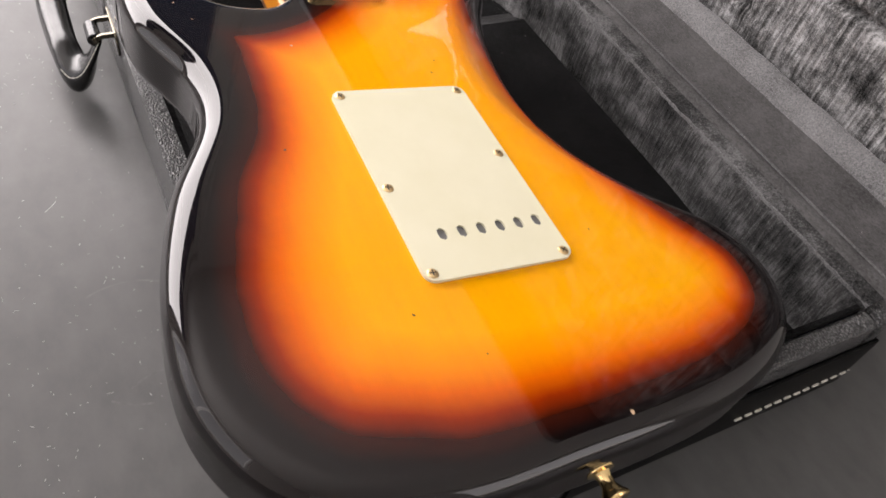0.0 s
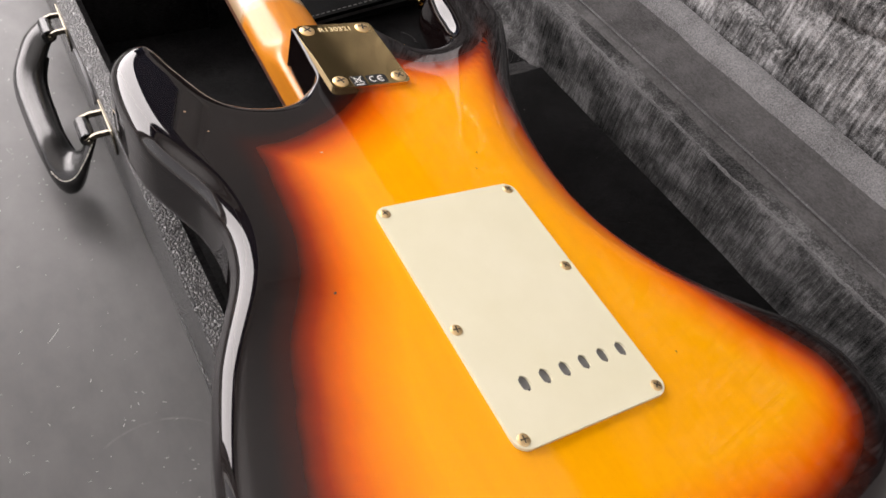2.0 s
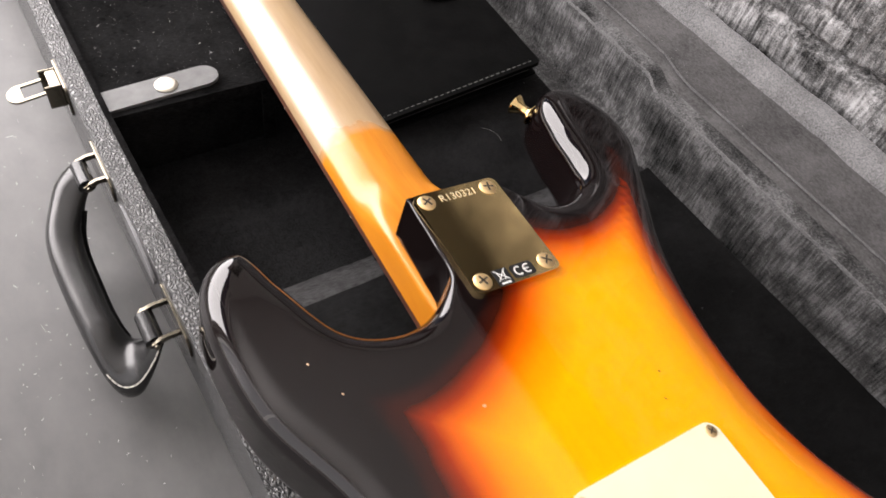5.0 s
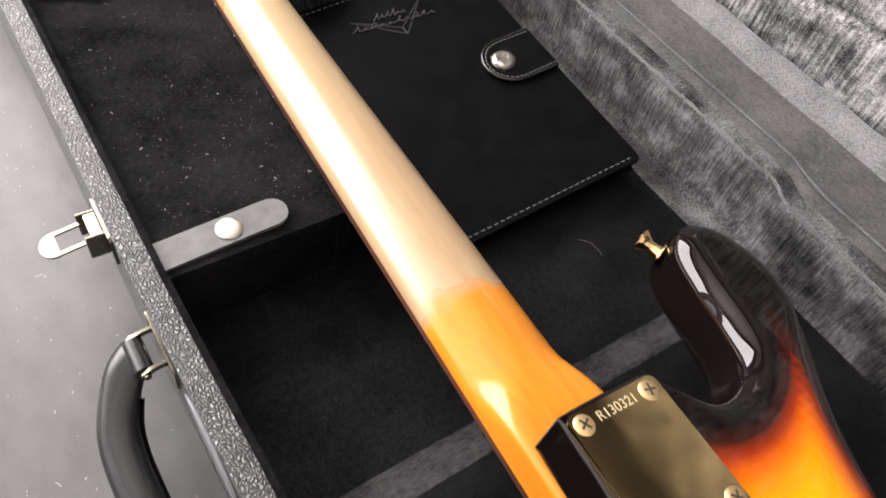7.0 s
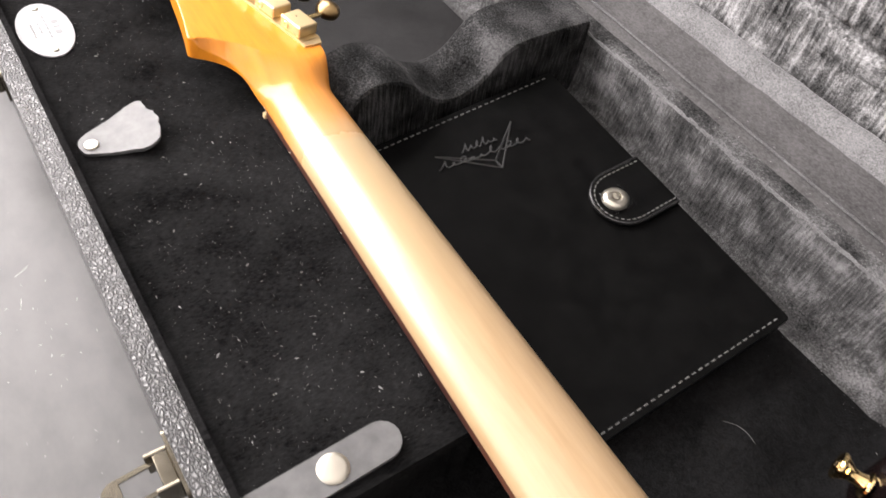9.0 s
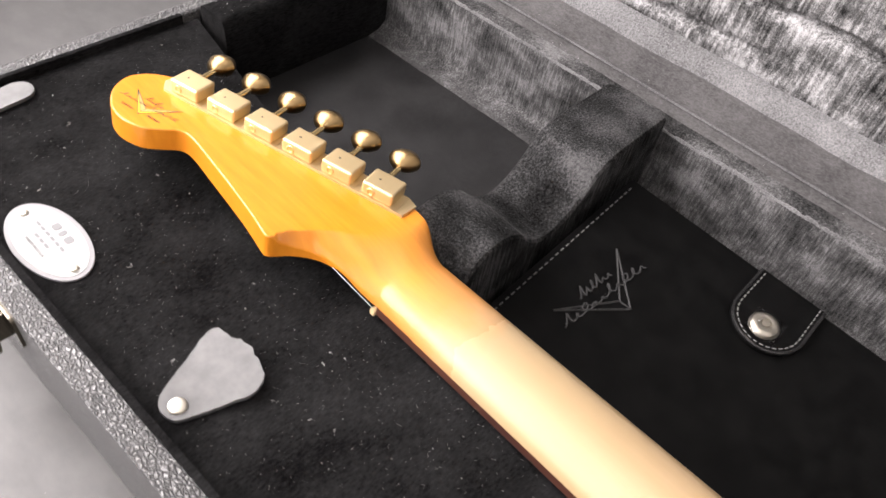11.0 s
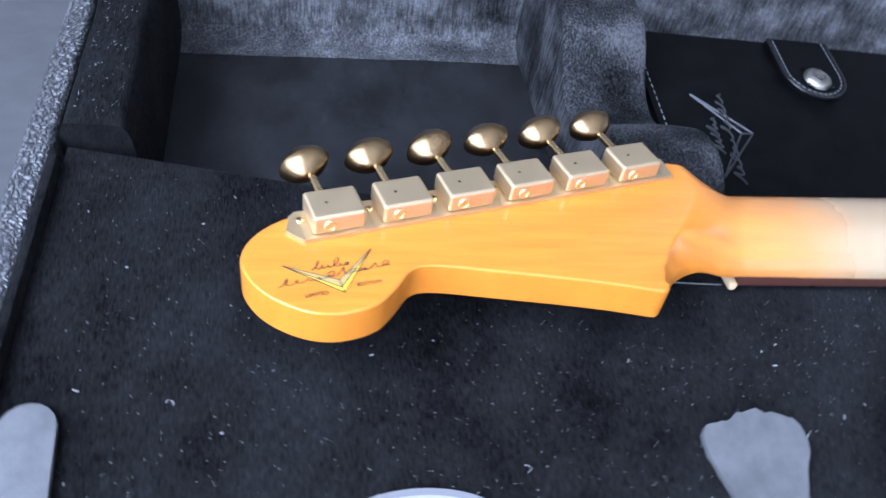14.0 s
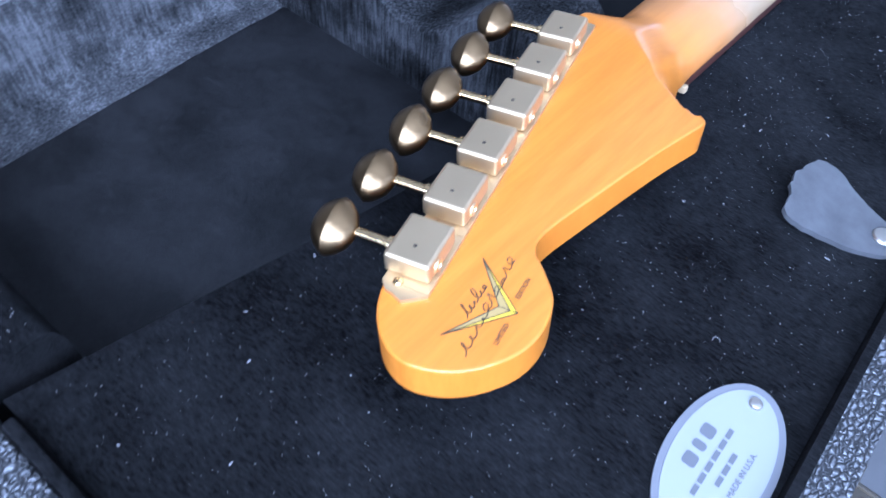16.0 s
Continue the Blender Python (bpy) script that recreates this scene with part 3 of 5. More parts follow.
# ledge, roll and lid lining: the black plush with window light in its colour
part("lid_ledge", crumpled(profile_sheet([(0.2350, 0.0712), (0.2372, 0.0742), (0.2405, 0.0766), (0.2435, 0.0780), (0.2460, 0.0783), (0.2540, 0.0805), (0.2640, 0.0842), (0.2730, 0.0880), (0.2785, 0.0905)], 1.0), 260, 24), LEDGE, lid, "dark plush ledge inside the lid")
part("lid_edge_padding", crumpled(profile_sheet([(0.2785, 0.0905), (0.2798, 0.0955), (0.2842, 0.1020), (0.2900, 0.1045), (0.2955, 0.1015), (0.2990, 0.0955)], 1.0), 420, 18), ROLL, lid, "padded edge roll inside the lid")


def lid_panel(u, v):
    y = YB + 0.011 + u * (YT - YB - 0.022)
    z = 0.094 + v * 0.34
    n = noise.fractal((y * 7, z * 22, 5.0), 1.0, 2.1, 4)
    fold = 0.0
    for k in range(6):
        line = 0.116 + 0.036 * k + 0.012 * math.sin(y * 5 + 2.1 * k) + 0.010 * noise.noise((y * 9, k * 3.7, 0)) + 0.0022 * noise.noise((y * 70, k * 3.7, 0))
        deep = min(max(0.35 + 1.6 * noise.noise((y * 6, k * 5.1, 4.0)), 0.0), 1.2)
        fold += deep * math.exp(-((z - line) / 0.0034) ** 2)
    rib = noise.fractal((y * 240, z * 9, 9.0), 0.8, 2.0, 3)
    big = noise.noise((y * 16, z * 30, 2.0))
    return (0.301 + 0.006 * v - 0.0035 * n - 0.0011 * rib * (0.5 + 0.7 * max(0.0, big + 0.4)) + 0.0085 * fold - 0.003 * big, y, z)


part("lid_lining", crumpled(lid_panel, 1300, 150), CRUSHED, lid, "crumpled black plush, toned grey as lit")


def inside(y, z, poly):
    """Whether (y, z) lies within a polygon."""
    hit = False
    for (y0, z0), (y1, z1) in zip(poly, poly[1:] + poly[:1]):
        if (z0 > z) != (z1 > z) and y < y0 + (z - z0) * (y1 - y0) / (z1 - z0):
            hit = not hit
    return hit


def lid_print(poly, step=0.0009):
    """A thin print on the crumpled lid lining, with the outline poly of (y, z)."""
    bm, made = bmesh.new(), {}
    at = lambda i, j: (lambda p: (p[0] - 0.0012, p[1], p[2]))(lid_panel((i * step - YB - 0.011) / (YT - YB - 0.022), (j * step - 0.094) / 0.34))
    ys, zs = [p[0] for p in poly], [p[1] for p in poly]
    for i in range(int(min(ys) / step), int(max(ys) / step) + 1):
        for j in range(int(min(zs) / step), int(max(zs) / step) + 1):
            if inside((i + 0.5) * step, (j + 0.5) * step, poly):
                q = []
                for c in ((i, j), (i + 1, j), (i + 1, j + 1), (i, j + 1)):
                    if c not in made:
                        made[c] = bm.verts.new(at(*c))
                    q.append(made[c])
                bm.faces.new(q)
    return bm


FOIL = mat("silver_print", (0.82, 0.82, 0.83), 0.38, 0.0, Specular_IOR_Level=0.8)
grain(FOIL, 300.0, (0.78, 0.78, 0.79), (0.92, 0.92, 0.93))
part("lid_emblem", lid_print([(0.500, 0.257), (0.578, 0.349), (0.499, 0.307), (0.470, 0.310), (0.428, 0.351)]), FOIL, lid, "pale winged emblem printed on the lid lining")
for _y in (0.446, 0.432, 0.418):
    part("lid_print", lid_print([(_y - 0.004, 0.3085), (_y + 0.004, 0.3095), (_y + 0.003, 0.3140), (_y - 0.005, 0.3125)]), FOIL, lid)

# ---- document folder ----
folder = thing("document_folder", "black leather document folder with stitched edges and a snap flap", "folder",
               Matrix.Translation((0.1205, 0.5495, 0.0285)) @ pose(0, 0, 0, 2.9, -6.6, -0.6))
part("back_cover", box(-0.0745, 0.0765, -0.1165, 0.116, -0.004, -0.001, 0.0012), LEATHER, folder)
part("pages", box(-0.071, 0.072, -0.112, 0.112, -0.0009, 0.0069), GREYLEATHER, folder, "grey lining edge")
part("front_cover", prism(rounded(-0.0755, 0.0775, -0.1175, 0.117, 0.003), 0.007, 0.0105, 0.0011, 3), LEATHER, folder)
for _y in (-0.1135, 0.113):
    stitches("stitching", [(-0.072, _y, 0.0105), (0.074, _y, 0.0105)], folder, 0.0028, 0.0022, 0.00042, thread=GREYTHREAD)
flap = part("flap", prism([(0.0772, -0.021)] + [(0.048 + 0.0215 * math.cos(a), 0.0215 * math.sin(a)) for a in np.linspace(-math.pi / 2, -3 * math.pi / 2, 16)] + [(0.0772, 0.021)],
                          0.0106, 0.0142, 0.0014, 3), LEATHER, folder, "leather flap with a metal snap")
stitches("flap_stitching", [(0.0765, -0.018, 0.0143), (0.048, -0.0185, 0.0143)] + [(0.048 + 0.0185 * math.cos(a), 0.0185 * math.sin(a), 0.0143) for a in np.linspace(-math.pi / 2, -3 * math.pi / 2, 12)] + [(0.0765, 0.018, 0.0143)], flap, 0.0022, 0.0015, 0.0004, thread=GREYTHREAD)
part("flap_edge", sweep([(0.0765, -0.0207, 0.0138), (0.048, -0.0209, 0.0138)] + [(0.048 + 0.0209 * math.cos(a), 0.0209 * math.sin(a), 0.0138) for a in np.linspace(-math.pi / 2 - 0.15, -3 * math.pi / 2 + 0.15, 14)] + [(0.048, 0.0209, 0.0138), (0.0765, 0.0207, 0.0138)], circle(0.0012, 8)), GRIP, flap, "shiny rolled edge")
part("snap", lathe([(0, 0.0173), (0.0022, 0.0172), (0.0026, 0.0165), (0.0032, 0.0165), (0.0036, 0.0176), (0.0055, 0.0179), (0.0078, 0.0168), (0.0088, 0.0148), (0.0086, 0.0142)], 32, Matrix.Translation((0.0415, 0.0005, 0))), PEWTER, flap, "shiny metal snap")
FILM = mat("clear_film", (1, 1, 1), 0.04, Transmission_Weight=1.0, IOR=1.4)


def snap_film(u, v):
    x, y = 0.0335 + 0.0185 * u, -0.0095 + 0.0185 * v
    r = math.hypot(x - 0.0415, y)
    return (x, y, 0.0146 + 0.0038 * math.exp(-(r / 0.0085) ** 4) + 0.0006 * noise.fractal((x * 260, y * 260, 4.0), 1.0, 2.0, 2))


part("protective_film", crumpled(snap_film, 18, 18), FILM, flap, "crinkled clear plastic film over the snap", smooth=False)


def ridge(pts, width, height):
    """A raised crease along points of a plane."""
    return sweep([(x, y, 0) for x, y in pts], [(-width / 2, 0.0), (0.0, height), (width / 2, 0.0)])


def script(n, length, height, seed, lean=0.6):
    """A run of joined pen strokes that stand for handwriting."""
    r = random.Random(seed)
    pts = []
    for k in range(n * 8 + 1):
        t = k / 8
        a = 2 * math.pi * t
        if k % 8 == 0:
            h, loop = height * (1.0 if k // 8 in (0, n // 2) else r.choice((0.3, 0.45, 0.55, 0.8))), r.choice((0.1, 0.3, 0.55))
        y = h * 0.5 * (1 - math.cos(a)) - height * 0.25
        pts.append((length * (t / n - 0.5) + loop * length / n * math.sin(a) + lean * y, y))
    return pts


EMBOSS = mat("embossed_leather", (0.035, 0.035, 0.035), 0.42, Specular_IOR_Level=0.3)
_em = Matrix.Translation((-0.0045, 0.0755, 0.0104))
for _p in ([(-0.0325, 0.0145), (0.001, -0.0155)], [(0.0292, 0.0152), (0.001, -0.0155)], [(-0.0325, 0.0145), (0.0007, -0.008)], [(0.0292, 0.0152), (0.0007, -0.008)], [(0.001, -0.0155), (0.0007, -0.008)]):
    part("embossed_emblem", moved(ridge(_p, 0.0014, 0.0010), _em), EMBOSS, folder)
part("embossed_script", moved(ribbon(script(10, 0.068, 0.0060, 3), 0.0008, 0.0, 0.0010), _em @ pose(-0.0016, 0.0002, 0, 0, 0, -6.5)), EMBOSS, folder)
part("embossed_script", moved(ribbon(script(6, 0.027, 0.0065, 4), 0.0008, 0.0, 0.0010), _em @ pose(-0.0010, 0.0086, 0, 0, 0, -4)), EMBOSS, folder)

# ---- fittings of the case ----
def rivet(parent, x, y, z, r, label="", name="rivet", material=None):
    return part(name, lathe([(0, 0.0015), (r * 0.7, 0.0014), (r * 0.9, 0.0011), (r, 0.0004), (r * 0.98, 0)], 24, Matrix.Translation((x, y, z))), material or PEWTER, parent, label)


strap = part("closing_strap", moved(prism([(-0.0365, -0.0092), (0.0275, -0.0092)] + [(0.0275 + 0.0092 * math.cos(a), 0.0092 * math.sin(a)) for a in np.linspace(-1.4, 1.4, 9)] + [(0.0275, 0.0092), (-0.0365, 0.0092)], 0.0, 0.0022, 0.0007),
                                    Matrix.Translation((-0.0825, 0.4745, 0.0664)) @ pose(0, 0, 0, 0, -1.5, 1.5)), GREYLEATHER, case, "grey leather strap with a snap")
rivet(strap, -0.079, 0.4745, 0.0688, 0.0072, "nickel snap button", "snap_button")
strap_b = part("closing_strap", moved(prism([(-0.0365, -0.0085), (0.0275, -0.0085)] + [(0.0275 + 0.0085 * math.cos(a), 0.0085 * math.sin(a)) for a in np.linspace(-1.4, 1.4, 9)] + [(0.0275, 0.0085), (-0.0365, 0.0085)], 0.0, 0.0022, 0.0007),
                                      Matrix.Translation((-0.084, 0.9405, 0.0664)) @ pose(0, 0, 0, 0, -1.5, 4)), GREYLEATHER, case, "grey leather strap with a snap")
rivet(strap_b, -0.087, 0.9405, 0.0688, 0.0072, "nickel snap button", "snap_button")
_tab = spline([(-0.1125, 0.7135), (-0.106, 0.7195), (-0.093, 0.7245), (-0.079, 0.7285), (-0.0722, 0.7270), (-0.0705, 0.719), (-0.0685, 0.711), (-0.0705, 0.6965), (-0.0790, 0.6905), (-0.090, 0.6950), (-0.102, 0.6995), (-0.1115, 0.7040)], 60)
_rt = random.Random(5)
_tab = [(x + (_rt.random() - 0.5) * (0.0016 if x > -0.082 else 0.0003), y + (_rt.random() - 0.5) * (0.0013 if x > -0.082 else 0.0003)) for x, y in _tab][::-1]
_tb = prism(_tab, 0.0664, 0.0686)
bmesh.ops.triangulate(_tb, faces=_tb.faces[:])
bmesh.ops.subdivide_edges(_tb, edges=_tb.edges[:], cuts=2)
for _v in _tb.verts:
    _v.co.z += 0.0062 * max(0.0, (_v.co.x + 0.1) / 0.03) ** 1.5
pull = part("pull_tab", _tb, GREYLEATHER, case, "grey leather pull tab with frayed edges, curling up")
rivet(pull, -0.1065, 0.7085, 0.0685, 0.0042, "nickel rivet")

RING = mat("badge_rim", (0.16, 0.16, 0.165), 0.45)
badge = part("maker_badge", prism([(-0.0997 + 0.0163 * math.cos(a), 0.8275 + 0.0305 * math.sin(a)) for a in np.linspace(0, 2 * math.pi, 48, endpoint=False)], 0.0662, 0.0672, 0.0004), RING, case, "oval silver badge with grey rim and print")

BADGE = mat("brushed_badge", (0.29, 0.297, 0.294), 0.45, 0.0, Specular_IOR_Level=0.35)
rough_noise(BADGE, 200.0, 0.25, 0.4, (1, 20, 1))
PRINT = mat("grey_print", (0.12, 0.12, 0.125), 0.5)
part("badge_face", prism([(-0.0997 + 0.0140 * math.cos(a), 0.8275 + 0.0280 * math.sin(a)) for a in np.linspace(0, 2 * math.pi, 48, endpoint=False)], 0.0671, 0.0674), BADGE, badge)
_face = Matrix.Translation((-0.0997, 0.8275, 0.0675)) @ pose(0, 0, 0, 0, 0, -90)
for _x, _w in ((-0.0058, 0.0046), (0.0, 0.0030), (0.0058, 0.0046)):
    part("badge_print", moved(prism(rounded(_x - _w / 2, _x + _w / 2, 0.0050, 0.0094, 0.0012), 0, 0.0001), _face), PRINT, badge)
for _y, _w in ((0.0018, 0.030), (-0.0026, 0.016)):
    for _k in range(int(_w / 0.0045)):
        _x = -_w / 2 + 0.0045 * _k
        part("badge_print", moved(box(_x, _x + 0.0036, _y - 0.0008, _y + 0.0008, 0, 0.0001), _face), PRINT, badge)
part("badge_print", moved(lettering("MADE IN U.S.A.", 0.0026), _face @ Matrix.Translation((0, -0.0070, 0.0001))), PRINT, badge)
for _y in (0.8515, 0.8035):
    rivet(badge, -0.0997, _y, 0.0673, 0.0022)


def oblong(w, h, r):
    return rounded(-w / 2, w / 2, -h / 2, h / 2, r)


SIDE = Matrix(((0, 0, -1, XL), (-1, 0, 0, 0), (0, 1, 0, 0), (0, 0, 0, 1)))  # x along -y, y up, z out of the front side
# rows along the drooping handle: outer edge, inner edge, half thickness, height
_rows = spline([(-0.1395, 0.4400, -0.1395, 0.4225, 0.0040, 0.0545), (-0.1470, 0.4445, -0.1420, 0.4245, 0.0052, 0.0525), (-0.1582, 0.4385, -0.1467, 0.4215, 0.0066, 0.0470),
                (-0.1664, 0.4270, -0.1512, 0.4142, 0.0078, 0.0410), (-0.1733, 0.4115, -0.1547, 0.4056, 0.0088, 0.0360), (-0.1757, 0.3950, -0.1563, 0.3930, 0.0094, 0.0330),
                (-0.1755, 0.3730, -0.1563, 0.3738, 0.0096, 0.0310), (-0.1745, 0.3520, -0.1560, 0.3542, 0.0096, 0.0300), (-0.1730, 0.3335, -0.1547, 0.3425, 0.0096, 0.0290),
                (-0.1705, 0.3175, -0.1528, 0.3375, 0.0108, 0.0240), (-0.1655, 0.3068, -0.1498, 0.3340, 0.0118, 0.0215), (-0.1575, 0.3022, -0.1452, 0.3300, 0.0112, 0.0270),
                (-0.1475, 0.3025, -0.1412, 0.3275, 0.0070, 0.0430), (-0.1395, 0.3075, -0.1395, 0.3255, 0.0044, 0.0545)], 70, closed=False)
_bm = bmesh.new()
_rings, _seam = [], []
for _ox, _oy, _ix, _iy, _h, _z in _rows:
    _o, _i = Vector((_ox, _oy, _z)), Vector((_ix, _iy, _z))
    _c, _d = (_o + _i) / 2, (_o - _i) / 2
    _rings.append([_bm.verts.new(_c + _d * math.copysign(abs(math.cos(a)) ** (0.8 if math.cos(a) < 0 else 1.0), math.cos(a)) + Vector((0, 0, _h * math.copysign(abs(math.sin(a)) ** 0.85, math.sin(a)))))
                   for a in np.linspace(0, 2 * math.pi, 24, endpoint=False)])
    _seam.append(_c + _d * 0.915 + Vector((0, 0, _h * 0.49)))
for _a, _b in zip(_rings, _rings[1:]):
    for _k in range(24):
        _bm.faces.new((_a[_k], _a[(_k + 1) % 24], _b[(_k + 1) % 24], _b[_k]))
_bm.faces.new(_rings[0])
_bm.faces.new(_rings[-1])
handle = part("handle", _bm, GRIP, case, "stitched black leather handle on wire brackets")
stitches("handle_stitching", _seam[52:69], handle, 0.0030, 0.0008, 0.00042)
stitches("handle_stitching", _seam[1:12], handle, 0.0026, 0.0011, 0.00045, thread=GREYTHREAD)
part("handle_seam", sweep([(ix + 0.0004, iy, z - 0.001) for ox, oy, ix, iy, h, z in _rows[10:52]], circle(0.0012, 8, 1.6)), LEATHER, handle)
for _yc in (0.3165, 0.431):
    br = part("handle_bracket", moved(prism(oblong(0.043, 0.018, 0.006), 0.0, 0.0014, 0.0005), Matrix.Translation((front_x(_yc) - XL, _yc, 0.0555)) @ SIDE), NICKEL, case, "nickel handle bracket")
    for _dy in (-0.0103, 0.0103):
        part("wire_loop", sweep([(front_x(_yc) - 0.0008, _yc + _dy, 0.0592), (XL - 0.0065, _yc + _dy, 0.0590), (XL - 0.0105, _yc + _dy, 0.0575), (XL - 0.0130, _yc + _dy, 0.0560)], [(-0.0017, -0.0009), (0.0017, -0.0009), (0.0017, 0.0009), (-0.0017, 0.0009)], (0, 1, 0)), NICKEL, br)
    part("pivot_pin", sweep([(XL - 0.0115, _yc - 0.0126, 0.0562), (XL - 0.0115, _yc + 0.0126, 0.0562)], circle(0.0017, 12), (0, 0, 1)), NICKEL, br)
    part("handle_end", sweep([(XL - 0.0118, _yc - 0.0088, 0.0556), (XL - 0.0118, _yc + 0.0088, 0.0556)], circle(0.0048, 16), (0, 0, 1)), GRIP, handle, "leather loop round the pin")
part("side_badge", moved(prism([(0.030 * math.cos(a), 0.0085 * math.sin(a)) for a in np.linspace(0, 2 * math.pi, 40, endpoint=False)], 0.0, 0.0016, 0.0006), Matrix.Translation((front_x(0.374) - XL, 0.374, 0.0535)) @ SIDE), RING, case, "oval grey metal badge on the front")


def latch(y, opened):
    la = part("latch", moved(prism(oblong(0.034, 0.022, 0.003), 0.0, 0.0016, 0.0005), Matrix.Translation((front_x(y) - XL, y, 0.054)) @ SIDE), NICKEL, case, "nickel draw latch" + (", its bail swung out" if opened else ", its bail hanging down"))
    part("latch_body", moved(box(-0.0085, 0.0085, -0.006, 0.009, 0.0014, 0.0085, 0.0012), Matrix.Translation((front_x(y) - XL, y, 0.054)) @ SIDE), NICKEL, la)
    for s in (-1, 1):
        part("latch_ear", moved(box(s * 0.0085 - 0.0009, s * 0.0085 + 0.0009, -0.007, 0.0095, 0.0015, 0.0115, 0.0006), Matrix.Translation((front_x(y) - XL, y, 0.054)) @ SIDE), NICKEL, la)
    turn = pose(XL - 0.0085, y, 0.0585, 0, -8 if opened else -82, 0)
    bail = sweep([turn @ Vector((x, yy, 0)) for x, yy in ((0, 0.0068), (-0.018, 0.0068))], [(-0.0011, -0.0007), (0.0011, -0.0007), (0.0011, 0.0007), (-0.0011, 0.0007)])
    bail = merge(bail, sweep([turn @ Vector((x, yy, 0)) for x, yy in ((0, -0.0068), (-0.018, -0.0068))], [(-0.0011, -0.0007), (0.0011, -0.0007), (0.0011, 0.0007), (-0.0011, 0.0007)]))
    tab = prism([(-0.0165, -0.0080), (-0.0165, 0.0080)] + [(-0.0185 - 0.0070 * math.sin(a), 0.0080 * math.cos(a)) for a in np.linspace(0, math.pi, 12)], -0.0008, 0.0008, 0.0004, 2, True)
    part("bail", merge(bail, moved(tab, turn)), NICKEL, la)


latch(0.5125, True)
latch(0.812, False)

# stitched leather bumper along the foot of the tail end
part("tail_bumper", box(0.02, XR + 0.0022, YB - 0.0028, YB - 0.0002, 0.003, 0.050, 0.001), LEATHER, case, "black leather bumper with white stitching")
part("tail_bumper", box(XR + 0.0002, XR + 0.0026, YB - 0.0005, YB + 0.05, 0.003, 0.050, 0.001), LEATHER, case)
stitches("bumper_stitching", [(0.138, YB - 0.0032, 0.0165), (0.20, YB - 0.0032, 0.0165), (XR + 0.0006, YB - 0.0032, 0.017), (XR + 0.0032, YB + 0.0025, 0.018), (XR + 0.0032, YB + 0.05, 0.0205)], case, 0.0052, 0.0030, 0.0009)

# ---- guitar ----
BODY_TO_WORLD = Matrix(((0.99313, 0.02254, 0.11483, 0.0), (-0.02147, 0.99971, -0.01054, 0.0), (-0.11504, 0.008, 0.99333, 0.115), (0, 0, 0, 1)))
guitar = thing("electric_guitar", "three-tone sunburst electric guitar lying face down across the open case", "electric guitar", BODY_TO_WORLD)

OUTLINE = [(0, -101), (50, -99), (92, -94), (126, -83), (150, -66), (162, -42), (163, -18), (154, 4), (133, 32), (112, 64), (100, 98),
           (96, 132), (98, 164), (104, 196), (114, 230), (128, 258), (140, 286), (145, 309), (142, 330), (131, 348), (115, 353), (102, 343),
           (95, 320), (91, 297), (85, 280), (71, 270), (54, 269), (39, 277), (28, 290), (24, 292.5), (-20, 292.5), (-23, 289), (-24.5, 262), (-27.5, 241), (-46, 229),
           (-66, 228), (-84, 238), (-97, 266), (-107, 290), (-123.5, 287), (-133.5, 264), (-131, 214), (-113, 165), (-114, 124), (-138, 71), (-152, 12), (-149, -43),
           (-121, -84), (-67, -101)]
edge = spline([(x / 1000, y / 1000) for x, y in OUTLINE], 560)
THICK = 0.044


def belly(x, y):
    """How deep the contour for the player's ribs is cut, past a crease that curves in at the waist."""
    d = y - 0.137
    r = 0.19 if d > 0 else 0.13
    line = 0.0595 + d * d / (2 * r) * (1 + d * d / (4 * r * r))
    lean = d / r * (1 + d * d / (2 * r * r))
    s = min(max((x - line) / math.sqrt(1 + lean * lean), 0), 0.06)
    return 0.46 * s * s / (s + 0.0014)


